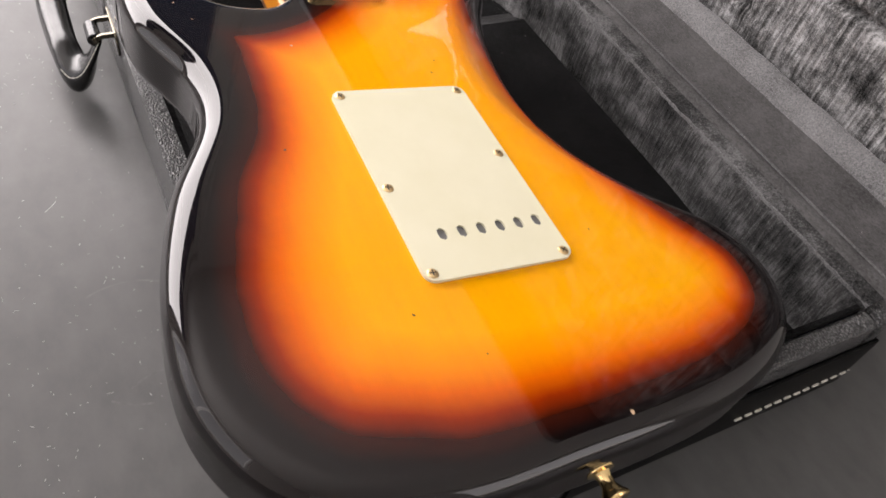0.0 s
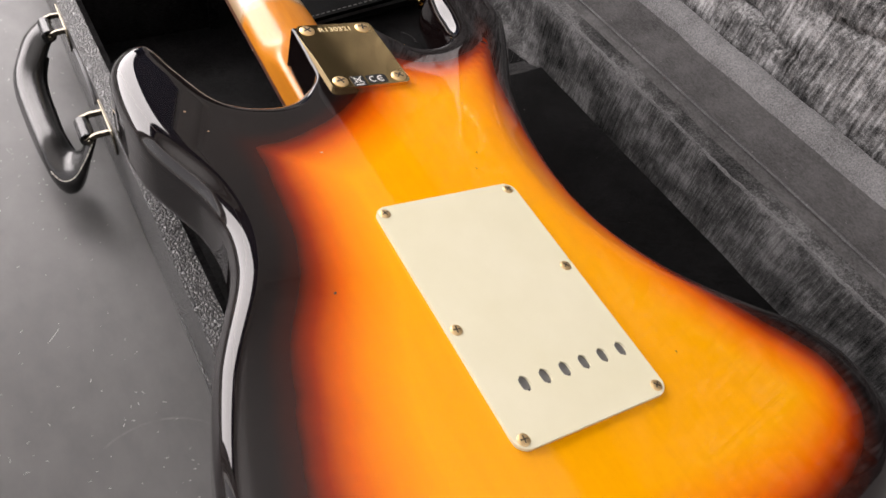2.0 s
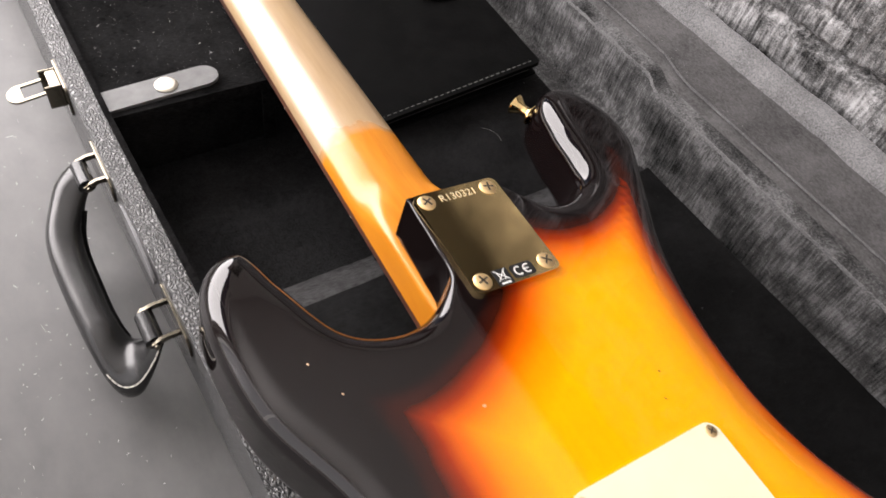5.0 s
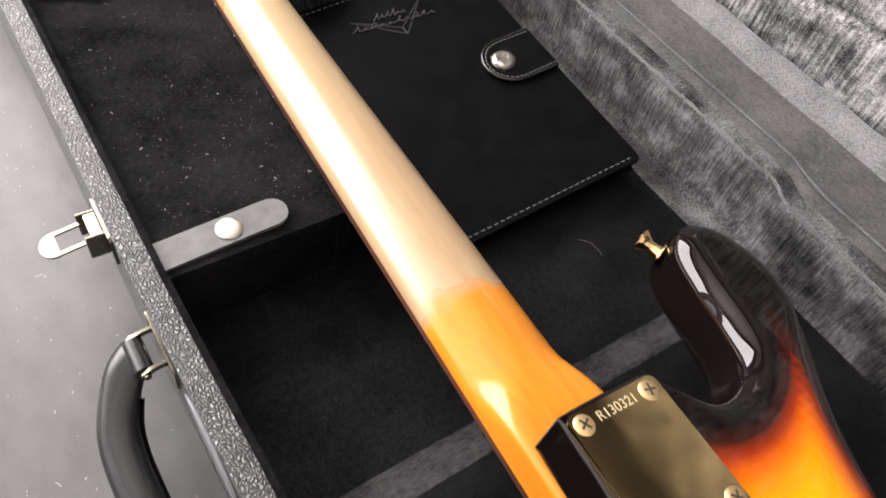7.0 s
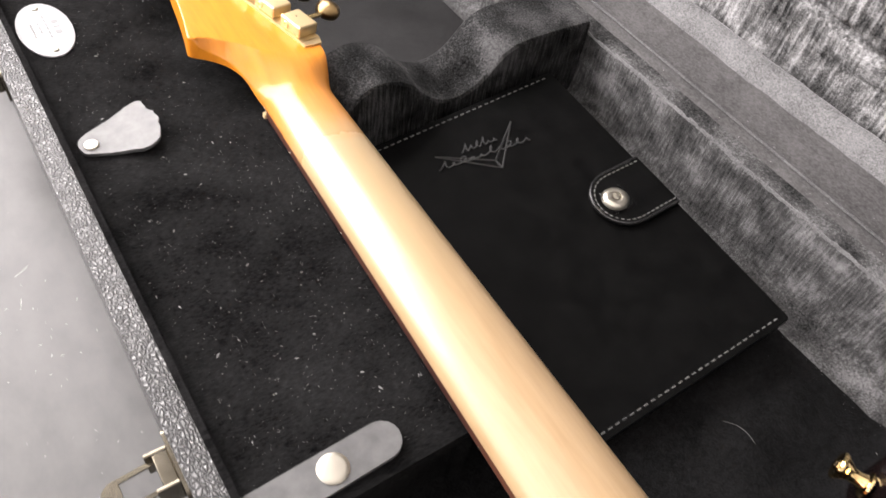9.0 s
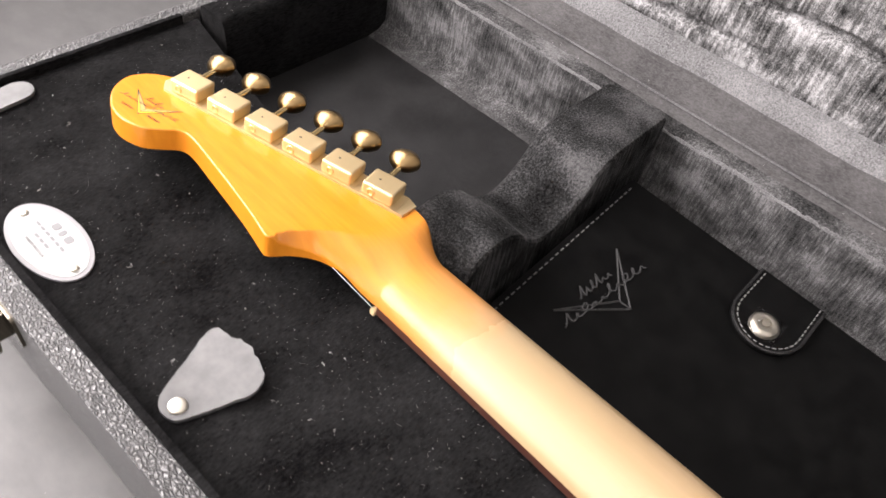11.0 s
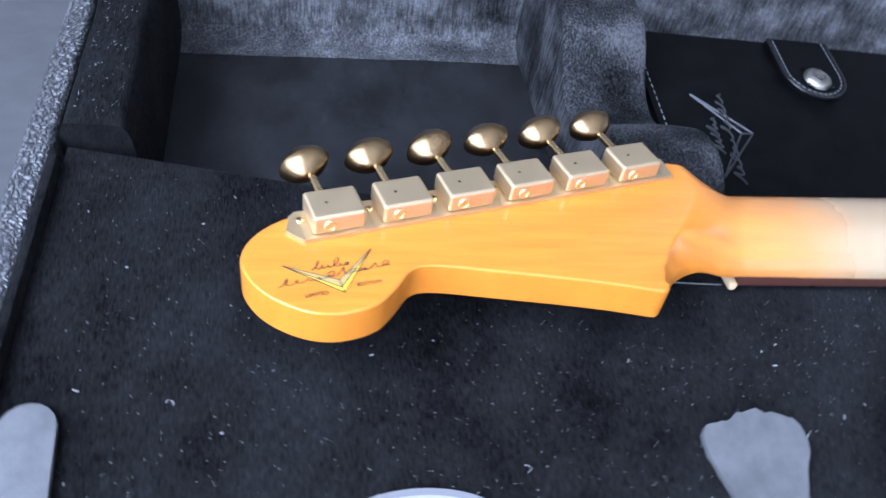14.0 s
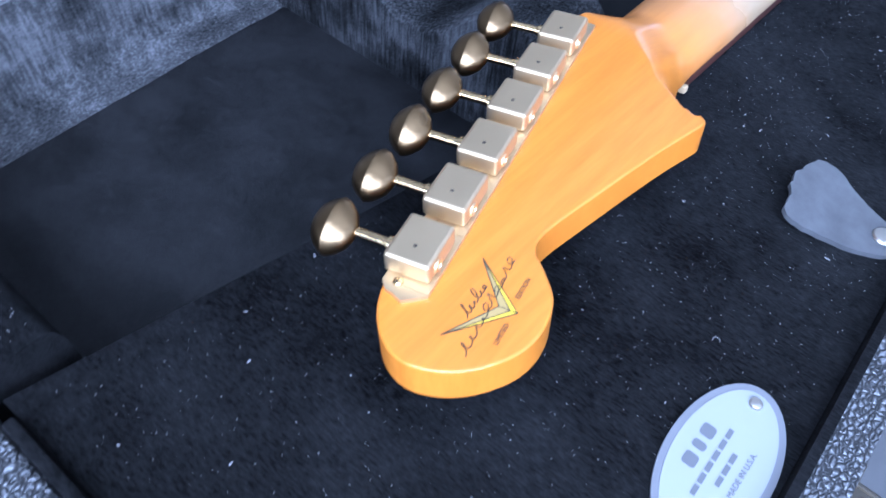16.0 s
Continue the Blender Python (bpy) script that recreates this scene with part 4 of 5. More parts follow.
def body_mesh():
    n = len(edge)
    tan = np.roll(edge, -1, 0) - np.roll(edge, 1, 0)
    tan /= np.linalg.norm(tan, axis=1)[:, None]
    inward = np.stack([-tan[:, 1], tan[:, 0]], 1)
    heel = np.array([1.0 if (y > 0.232 and -0.04 < x < 0.045) else 0.0 for x, y in edge])
    for _ in range(10):
        heel = (np.roll(heel, 1) + heel + np.roll(heel, -1)) / 3
    rad = 0.0125 * (1 - heel) + 0.0016 * heel
    low = [-0.0278 if (y > 0.2395 and -0.0345 < x < 0.0325) else -THICK for x, y in edge]
    bm = bmesh.new()
    rings = []
    for top in (False, True):
        steps = np.linspace(0, 90, 12)
        for a in (steps[::-1] if not top else steps):
            off = rad * (1 - math.cos(radians(a)))
            drop = rad * (1 - math.sin(radians(a))) if not top else rad * (1 - math.sin(radians(a)))
            p = edge + inward * off[:, None]
            row = []
            for (x, y), dz, z0 in zip(p, drop, low):
                row.append((x, y, z0 + dz) if not top else (x, y, -belly(x, y) - dz))
            rings.append(row)
    flat = edge + inward * (rad + 0.0028)[:, None]
    rings.append([(x, y, -belly(x, y)) for x, y in flat])
    # an edge ring at a = 0 is the widest; the lower half runs from the front face out, the upper from the side in
    verts = [[bm.verts.new(c) for c in row] for row in rings]
    for a, b in zip(verts, verts[1:]):
        for k in range(n):
            bm.faces.new((a[k], a[(k + 1) % n], b[(k + 1) % n], b[k]))
    inner = flat
    from mathutils.geometry import delaunay_2d_cdt
    from mathutils import kdtree
    tree = kdtree.KDTree(n)
    for i, (x, y) in enumerate(inner):
        tree.insert((x, y, 0), i)
    tree.balance()
    pts = [Vector((x, y)) for x, y in inner]
    for gx in np.arange(-0.15, 0.165, 0.005):
        for gy in np.arange(-0.1, 0.35, 0.005):
            if tree.find((gx, gy, 0))[2] > 0.003:
                pts.append(Vector((gx, gy)))
    vo, _, fo, vmap, *_ = delaunay_2d_cdt(pts, [(i, (i + 1) % n) for i in range(n)], [], 1, 1e-6)
    made = []
    for v, src in zip(vo, vmap):
        k = [i for i in src if i < n]
        made.append(verts[-1][k[0]] if k else bm.verts.new((v.x, v.y, -belly(v.x, v.y))))
    for f in fo:
        q = list(dict.fromkeys(made[i] for i in f))
        if len(q) == 3:
            try:
                bm.faces.new(q)
            except ValueError:
                pass
    under = []
    for v, src in zip(vo, vmap):
        k = [i for i in src if i < n]
        under.append(verts[0][k[0]] if k else bm.verts.new((v.x, v.y, -0.0278 if (v.y > 0.2395 and -0.0345 < v.x < 0.0325) else -THICK)))
    for f in fo:
        q = list(dict.fromkeys(under[i] for i in reversed(f)))
        if len(q) == 3:
            bm.faces.new(q)
    return bm


def burst_value(x, y):
    d = np.sqrt(((edge - (x, y)) ** 2).sum(1)).min()
    w = 0.026
    w += 0.022 * math.exp(-(((x + 0.115) / 0.05) ** 2 + ((y - 0.25) / 0.06) ** 2))
    w += 0.022 * math.exp(-(((x - 0.115) / 0.05) ** 2 + ((y - 0.335) / 0.04) ** 2))
    waist = math.exp(-(((x - 0.1) / 0.05) ** 2 + ((y - 0.13) / 0.11) ** 2))
    w -= 0.0205 * waist
    w -= 0.004 * math.exp(-(((y + 0.1) / 0.03) ** 2))
    w += 0.007 / (1 + math.exp((x + 0.06) / 0.012))
    w -= 0.001 * math.exp(-(((x + 0.085) / 0.04) ** 2 + ((y - 0.150) / 0.055) ** 2))
    w += 0.005 * math.exp(-(((x + 0.075) / 0.03) ** 2 + ((y - 0.195) / 0.035) ** 2))
    left = 1 / (1 + math.exp((x + 0.04) / 0.02))
    return 0.36 + (d - w + 0.001 * left) / (0.062 + 0.022 * left - 0.034 * waist)


body = part("body", body_mesh(), BURST, guitar, "sunburst lacquered body")
_a = body.data.attributes.new("burst", "FLOAT", "POINT")
_a.data.foreach_set("value", [burst_value(v.co.x, v.co.y) for v in body.data.vertices])


def holed_plate(outline, holes, z0, z1):
    """A flat plate with real openings."""
    from mathutils.geometry import delaunay_2d_cdt
    pts, edges = [], []
    for loop in [outline] + holes:
        k = len(pts)
        pts += [Vector(p) for p in loop]
        edges += [(k + i, k + (i + 1) % len(loop)) for i in range(len(loop))]
    vo, _, fo, *_ = delaunay_2d_cdt(pts, edges, [], 1, 1e-7)
    bm = bmesh.new()
    keep = []
    for f in fo:
        c = sum((vo[i] for i in f), Vector((0, 0))) / 3
        if not any(((c.x - hx) / rx) ** 2 + ((c.y - hy) / ry) ** 2 < 0.94 for hx, hy, rx, ry in HOLES):
            keep.append(f)
    lo, hi = [bm.verts.new((v.x, v.y, z0)) for v in vo], [bm.verts.new((v.x, v.y, z1)) for v in vo]
    for f in keep:
        bm.faces.new([hi[i] for i in f])
        bm.faces.new([lo[i] for i in reversed(f)])
    for loop in [outline] + holes:
        n = len(loop)
        ids = [min(range(len(vo)), key=lambda i: (vo[i] - Vector(p)).length) for p in loop]
        for i in range(n):
            a, b = ids[i], ids[(i + 1) % n]
            bm.faces.new((lo[a], lo[b], hi[b], hi[a]))
    return bm


def screw_mesh(r, h):
    """A domed cross-head screw; the cross is its second material."""
    bm = lathe([(0, h), (r * 0.5, h * 0.96), (r * 0.8, h * 0.75), (r * 0.97, h * 0.35), (r, 0)], 24)
    cross = [box(-r * 0.6, r * 0.6, -r * 0.11, r * 0.11, h * 0.5, h * 1.03), box(-r * 0.11, r * 0.11, -r * 0.6, r * 0.6, h * 0.5, h * 1.03)]
    return merge(bm, paint(cross[0], 1), paint(cross[1], 1))


HOLES = [(-0.0218 + 0.0110 * k, 0.0222, 0.0024, 0.0040) for k in range(6)]
_ovals = [[(x + rx * math.copysign(abs(math.cos(a)) ** 0.8, math.cos(a)), y + ry * math.copysign(abs(math.sin(a)) ** 0.8, math.sin(a))) for a in np.linspace(0, 2 * math.pi, 20, endpoint=False)] for x, y, rx, ry in HOLES]
_body = holed_plate(rounded(-0.0415, 0.0415, -0.0045, 0.1335, 0.006), _ovals, 0.0003, 0.0020)
plate = part("back_plate", _body, CREAM, guitar, "aged cream plastic back plate", smooth=False)
part("plate_edge", sweep([(x, y, 0.0011) for x, y in rounded(-0.0413, 0.0413, -0.0043, 0.1333, 0.006)], [(0.0003, -0.0008), (-0.0004, -0.0005), (-0.0004, 0.0005), (0.0003, 0.0009)], closed=True), CREAM, plate)
# thin black sheet on the solid body, painted dark for the hollow under the slots
part("cavity_shade", box(-0.030, 0.042, 0.014, 0.031, 0.00005, 0.0005), BLACK, plate)
part("tremolo_block", box(-0.0275, 0.0395, 0.0195, 0.0262, 0.0003, 0.0009, 0.0002), mat("dull_steel", (0.22, 0.22, 0.22), 0.5, 0.6), plate, "grey steel tremolo block under the slots")
_sc = part("plate_screw", screw_mesh(0.0029, 0.0008), BRONZE, plate, "small gold cross-head screw", m=pose(-0.037, 0.129, 0.002, 0, 0, 20), second=GOLDDARK)
for _k, (_x, _y) in enumerate(((0.037, 0.129), (-0.037, 0.056), (0.037, 0.073), (-0.037, 0.0), (0.037, 0.0))):
    share("plate_screw", _sc, plate, pose(_x, _y, 0.002, 0, 0, 35 + 47 * _k))

neck_plate = part("neck_plate", prism(rounded(-0.0222, 0.0278, 0.2268, 0.2902, 0.004), 0.0, 0.0024, 0.0007, 3), GOLD, guitar, "polished gold neck plate with a stamped number")
_ns = part("neck_screw", screw_mesh(0.0047, 0.0012), BRONZE, neck_plate, "gold cross-head screw", m=pose(-0.0163, 0.2842, 0.0024, 0, 0, 30), second=GOLDDARK)
for _k, (_x, _y) in enumerate(((0.0208, 0.2842), (-0.0160, 0.2328), (0.0218, 0.2328))):
    share("neck_screw", _ns, neck_plate, pose(_x, _y, 0.0024, 0, 0, 75 + 33 * _k))
STAMP = mat("stamped_gold", (0.95, 0.85, 0.6), 0.5, 1.0)
part("stamped_number", moved(lettering("R130321", 0.0062), Matrix.Translation((0.0024, 0.2843, 0.00245))), STAMP, neck_plate)
STICK = mat("white_print", (0.75, 0.75, 0.72), 0.5)
sticker = part("sticker", merge(box(-0.0095, -0.0008, 0.2272, 0.2365, 0.0024, 0.00252), prism([p for p in rounded(0.0004, 0.0135, 0.2283, 0.2362, 0.002)], 0.0024, 0.00252)), BLACK, neck_plate, "black conformity stickers with white marks")
_sz = 0.00256
part("sticker_mark", box(-0.0078, -0.0025, 0.2278, 0.2288, 0.0025, _sz), STICK, sticker)
part("sticker_mark", merge(ribbon([(-0.0083, 0.2297), (-0.0020, 0.2360)], 0.0005, 0.0025, _sz), ribbon([(-0.0083, 0.2360), (-0.0020, 0.2297)], 0.0005, 0.0025, _sz + 0.00001),
                           ribbon([(-0.0072, 0.2352), (-0.0064, 0.2305), (-0.0040, 0.2305), (-0.0032, 0.2352)], 0.0005, 0.0025, _sz + 0.00002)), STICK, sticker)
for _cx in (0.0046, 0.0098):
    part("sticker_mark", ribbon([(_cx + 0.0021 * math.cos(a), 0.2323 + 0.0023 * math.sin(a)) for a in np.linspace(1.0, 5.3, 14)], 0.0008, 0.0025, _sz), STICK, sticker)
part("sticker_mark", ribbon([(0.0082, 0.2323), (0.0106, 0.2323)], 0.0007, 0.0025, _sz), STICK, sticker)


def neck_end(y):
    """Underside and half widths (treble, bass) of the neck, which rises behind the nut to the thin headstock."""
    k = min(max((y - 0.690) / 0.024, 0), 1)
    k = k * k * (3 - 2 * k)
    w = float(np.interp(y, [0.236, 0.689], [0.0282, 0.0215]))
    if y > 0.689:
        return -0.048 + 0.0075 * k, float(np.interp(y, [0.689, 0.701, 0.712, 0.722], [0.0216, 0.0238, 0.0270, 0.031])), float(np.interp(y, [0.689, 0.696, 0.702, 0.708, 0.722], [0.0214, 0.0218, 0.0235, 0.0258, 0.026]))
    return -0.048, w, w


def neck_mesh():
    bm = bmesh.new()
    rings = []
    ys = sorted(set(np.linspace(0.236, 0.36, 20).tolist() + np.linspace(0.36, 0.66, 30).tolist() + [0.661, 0.662]))
    for y in ys:
        lo, wl, wr = neck_end(y)
        k = 1 - min(max((y - 0.285) / 0.05, 0), 1)
        k = k * k * (3 - 2 * k)
        pw = 2.1 + 10 * k ** 1.5
        dep = np.interp(y, [0.33, 0.66], [0.0178, 0.0160]) * (1 - k) + 0.0205 * k
        row = []
        for j in range(33):
            a = math.pi * j / 32
            c, s = math.cos(a), math.sin(a)
            u = math.copysign(abs(c) ** (2 / pw), c)
            v = abs(s) ** (2 / pw)
            row.append(bm.verts.new(((wl if u < 0 else wr) * u + 0.0006, y, lo + (dep - 0.048 - lo) * v)))
        rings.append(row)
    for a, b in zip(rings, rings[1:]):
        for j in range(32):
            bm.faces.new((a[j], a[j + 1], b[j + 1], b[j]))
        bm.faces.new((a[0], b[0], b[-1], a[-1]))
    bm.faces.new(rings[0])
    bm.faces.new(rings[-1])
    return bm


HEAD = [(22.0, 652), (22.4, 658), (22.3, 670), (22.0, 682), (22.2, 689), (23.0, 695), (23.8, 702), (24.8, 709), (25.4, 717), (25.0, 726), (23, 736), (-3, 830), (-9, 852), (-15, 867), (-24, 876), (-34, 879), (-43, 876), (-51, 869), (-57, 858),
        (-58, 847), (-54, 836), (-46, 829), (-39, 824), (-37, 816), (-39.6, 795), (-44.6, 761), (-48.7, 741), (-49.2, 738.2), (-47.5, 735.6), (-38.5, 730), (-31, 722), (-26.5, 712), (-23.3, 701), (-21.1, 690), (-20.95, 682), (-21.1, 670), (-21.15, 658), (-20.7, 652), (-19.5, 649), (-10, 648.5), (10, 648.5), (20.5, 649)]
head_pts = [tuple(p) for p in spline([(x / 1000, y / 1000) for x, y in HEAD], 270)]


def head_back(x, y):
    """The back of the headstock, which runs in a scoop into the round of the neck."""
    lo, wl, wr = neck_end(y)
    u = min(abs(x - 0.0006) / (wl if x < 0.0006 else wr), 1.0)
    round_z = lo + (-0.032 - lo) * (1 - u ** 2.1) ** (1 / 2.1) - 0.0004 * min(max((0.662 - y) / 0.004, 0.0), 1.0)
    xs = [-0.0475, -0.044, -0.038, -0.030, -0.022, -0.015, 0.0, 0.010, 0.025]
    flat = float(np.interp(x, xs, [0.7350, 0.7360, 0.7345, 0.7295, 0.7245, 0.7175, 0.7080, 0.7040, 0.7060]))
    run = float(np.interp(x, xs, [0.010, 0.011, 0.014, 0.018, 0.022, 0.027, 0.027, 0.025, 0.022]))
    s = min(max((y - flat + run) / run, 0), 1)
    soft = min(max((x + 0.03) / 0.03, 0), 1)
    b = s * s * (3 - 2 * s) * soft + s ** 1.7 * (1 - soft)
    return round_z + (-0.0264 - round_z) * b


def head_mesh():
    from mathutils.geometry import delaunay_2d_cdt
    from mathutils import kdtree
    p = np.array(head_pts)
    n = len(p)
    tan = np.roll(p, -1, 0) - np.roll(p, 1, 0)
    tan /= np.linalg.norm(tan, axis=1)[:, None]
    inward = np.stack([-tan[:, 1], tan[:, 0]], 1)
    bm = bmesh.new()
    low = [neck_end(y)[0] for x, y in p]
    rows = [[bm.verts.new((x, y, z)) for (x, y), z in zip(p + inward * np.interp(p[:, 1], [0.70, 0.73], [0.0001, 0.0012])[:, None], low)], [bm.verts.new((x, y, z + 0.0010)) for (x, y), z in zip(p, low)]]
    for a in (0, 30, 60, 90):
        rim = np.interp(p[:, 1], [0.70, 0.735], [0.0005, 0.0009])
        q = p + inward * (rim * (1 - math.cos(radians(a))))[:, None]
        rows.append([bm.verts.new((x, y, max(head_back(x, y) - r * (1 - math.sin(radians(a))), z + 0.0011))) for (x, y), z, r in zip(q, low, rim)])
    for a, b in zip(rows, rows[1:]):
        for k in range(n):
            bm.faces.new((a[k], a[(k + 1) % n], b[(k + 1) % n], b[k]))
    inner = p + inward * rim[:, None]
    tree = kdtree.KDTree(n)
    for i, (x, y) in enumerate(inner):
        tree.insert((x, y, 0), i)
    tree.balance()
    pts = [Vector((x, y)) for x, y in inner]
    for gy in np.arange(0.650, 0.88, 0.0012):
        for gx in np.arange(-0.058, 0.03, 0.0012):
            if (gy < 0.743 or int(round(gx / 0.0012) + 3 * round(gy / 0.0012)) % 16 == 0) and tree.find((gx, gy, 0))[2] > 0.0006:
                pts.append(Vector((gx, gy)))
    vo, _, fo, vmap, *_ = delaunay_2d_cdt(pts, [(i, (i + 1) % n) for i in range(n)], [], 1, 1e-7)
    made = []
    for v, src in zip(vo, vmap):
        k = [i for i in src if i < n]
        made.append(rows[-1][k[0]] if k else bm.verts.new((v.x, v.y, head_back(v.x, v.y))))
    for f in fo:
        q = list(dict.fromkeys(made[i] for i in f))
        if len(q) == 3 and not bm.faces.get(q):
            bm.faces.new(q)
    under = []
    for v, src in zip(vo, vmap):
        k = [i for i in src if i < n]
        under.append(rows[0][k[0]] if k else bm.verts.new((v.x, v.y, neck_end(v.y)[0])))
    for f in fo:
        q = list(dict.fromkeys(under[i] for i in reversed(f)))
        if len(q) == 3 and not bm.faces.get(q):
            bm.faces.new(q)
    return bm


neck = part("neck", merge(neck_mesh(), head_mesh()), MAPLE, guitar, "amber maple neck and headstock, rubbed pale along the back")
_q = [(-0.0276, 0.2), (0.0288, 0.2), (0.0218, 0.687), (-0.0206, 0.687)]
part("fretboard", prism(_q, -0.0530, -0.0482), ROSEWOOD, guitar, "dark rosewood fingerboard", smooth=False)
BONE = mat("aged_bone", (0.6, 0.44, 0.24), 0.4)
part("nut", box(-0.0216, 0.0226, 0.6872, 0.6904, -0.0550, -0.0515, 0.0008), BONE, guitar, "aged bone nut")
for _k in range(1, 22):
    _y = 0.689 - 0.648 * (1 - 2 ** (-_k / 12))
    _w = 0.0207 + (0.687 - _y) * 0.01435
    part("fret", box(-_w - 0.0003, _w + 0.0014, _y - 0.0011, _y + 0.0011, -0.0541, -0.0524, 0.0005), NICKEL, guitar)

TD, TN = Vector((-0.2672, 0.9636, 0)), Vector((0.9636, 0.2672, 0))
SATIN = mat("worn_nickel_cover", (0.70, 0.55, 0.32), 0.4, 1.0)
rough_noise(SATIN, 120.0, 0.42, 0.6)


def tuner(at, tilt):
    """One tuning machine: base, cover, shaft and button, built round its post."""
    m = Matrix(((TN.x, TD.x, 0, at[0]), (TN.y, TD.y, 0, at[1]), (0, 0, 1, -0.0264), (0, 0, 0, 1)))
    t = part("tuning_machine", moved(prism([(-0.0086, -0.0123), (0.0062, -0.0123), (0.0062, 0.0123), (-0.0086, 0.0123)], 0.0, 0.0013, 0.0003), m), SATIN, guitar, "worn nickel and gold tuning machine")
    part("cover", moved(box(-0.0074, 0.0074, -0.0092, 0.0092, 0.0012, 0.0088, 0.0013, 3), m), SATIN, t)
    part("oil_hole", moved(lathe([(0, 0.00886), (0.0006, 0.00886), (0.0007, 0.0086)], 12), m @ Matrix.Translation((0.0, 0.0028, 0))), GOLDDARK, t)
    part("bushing", moved(lathe([(0, 0.0002), (0.0013, 0.0003), (0.0015, 0.0007), (0.0021, 0.0007), (0.0024, 0.0)], 16), m @ pose(-0.0073, 0.0035, 0.0045, 0, -90, 0)), BRONZE, t)
    part("shaft", moved(lathe([(0, 0), (0.0024, 0), (0.0024, 0.003), (0.0016, 0.0035), (0.0016, 0.014), (0.002, 0.016), (0, 0.016)], 16), m @ pose(0.0062, 0.0022, 0.0048, 0, 90, 0)), GOLD, t)
    bm = lathe([(0, 0.0), (0.0026, 0.0003), (0.0060, 0.0020), (0.0086, 0.0050), (0.0096, 0.0074), (0.0094, 0.0080), (0.0082, 0.0104), (0.0060, 0.0128), (0.0032, 0.0142), (0, 0.0147)], 32)
    for v in bm.verts:
        v.co.x *= 0.68
        v.co.y *= 1.0
        v.co.z *= 0.98
    part("button", moved(bm, m @ pose(0.0198, 0.0032, 0.0050, -10 - tilt, 0, 0) @ pose(0, 0, 0, 0, 90, 0)), BUTTON, t, "aged gold oval button")
    part("mounting_screw", moved(screw_mesh(0.0016, 0.0009), m @ Matrix.Translation((0.0015, 0.0114, 0.0012))), GOLD, t, second=GOLDDARK)
    return t


for _k, _tl in enumerate((14, 8, 17, 5, 12, 3)):
    tuner((-0.0150 + 0.0066 * _k, 0.8490 - 0.0238 * _k), _tl)
_m6 = Matrix(((TN.x, TD.x, 0, 0.018), (TN.y, TD.y, 0, 0.730), (0, 0, 1, -0.0264), (0, 0, 0, 1)))
part("end_base", moved(prism([(-0.0086, -0.0165), (0.0030, -0.0185), (0.0062, -0.0125), (-0.0086, -0.0125)], 0.0, 0.0013, 0.0003), _m6), SATIN, guitar)
_m1 = Matrix(((TN.x, TD.x, 0, -0.015), (TN.y, TD.y, 0, 0.849), (0, 0, 1, -0.0264), (0, 0, 0, 1)))
part("end_base", moved(prism([(-0.0086, 0.0124), (0.0062, 0.0124), (0.0040, 0.0150), (0.0012, 0.0158), (-0.0022, 0.0172), (-0.0052, 0.0152)], 0.0, 0.0013, 0.0003), _m1), SATIN, guitar)

# decal on the headstock, in plain strokes
DECALY = mat("decal_yellow", (0.75, 0.52, 0.02), 0.4)
DECALG = mat("decal_silver", (0.40, 0.28, 0.09), 0.4)
DECALK = mat("decal_black", (0.03, 0.025, 0.02), 0.45)
_tip, _lft, _rgt = (-0.0491, 0.8463), (-0.0375, 0.8657), (-0.0289, 0.8369)
_inn = (-0.0436, 0.8478)
decal = part("headstock_decal", merge(prism([_tip, _inn, _lft], -0.0264, -0.02630), prism([_tip, _rgt, _inn], -0.0264, -0.02630)), DECALY, guitar, "winged gold and black transfer")
_mid = (-0.0470, 0.8470)
part("decal_wing", merge(prism([_mid, _inn, _lft], -0.0263, -0.02626), prism([_mid, _rgt, _inn], -0.0263, -0.02626)), DECALG, decal)
for _a, _b in ((_tip, _lft), (_tip, _rgt), (_inn, _lft), (_inn, _rgt), (_mid, _lft), (_mid, _rgt), (_tip, _inn)):
    part("decal_outline", ribbon([_a, _b], 0.00028, -0.0264, -0.02624), DECALK, decal)
_dm = Matrix.Translation((-0.0370, 0.8502, -0.02626)) @ pose(0, 0, 0, 0, 0, -77)
part("decal_script", moved(ribbon(script(6, 0.0125, 0.0040, 7), 0.00034, 0, 0.00003), _dm), DECALK, decal)
_dm = Matrix.Translation((-0.0412, 0.8488, -0.02623)) @ pose(0, 0, 0, 0, 0, -73.5)
part("decal_script", moved(ribbon(script(10, 0.037, 0.0030, 9), 0.00030, 0, 0.00003), _dm), DECALK, decal)
part("decal_words", moved(lettering("LIMITED", 0.0021), Matrix.Translation((-0.04995, 0.8548, -0.02630)) @ pose(0, 0, 0, 0, 0, -77)), DECALK, decal)
part("decal_words", moved(lettering("EDITION", 0.0021), Matrix.Translation((-0.04495, 0.8383, -0.02630)) @ pose(0, 0, 0, 0, 0, -77)), DECALK, decal)


def strap_button(m):
    bt = part("strap_button", lathe([(0.0068, 0.0), (0.0066, 0.0010), (0.0042, 0.0016), (0.0033, 0.0040), (0.0034, 0.0075), (0.0052, 0.0105), (0.0066, 0.0122), (0.0068, 0.0134), (0.0060, 0.0141), (0.0030, 0.0138), (0, 0.0135)], 28), GOLD, guitar, "gold strap button", m=m)
    part("button_screw", screw_mesh(0.0026, 0.0008), GOLD, bt, m=Matrix.Translation((0, 0, 0.0138)), second=GOLDDARK)


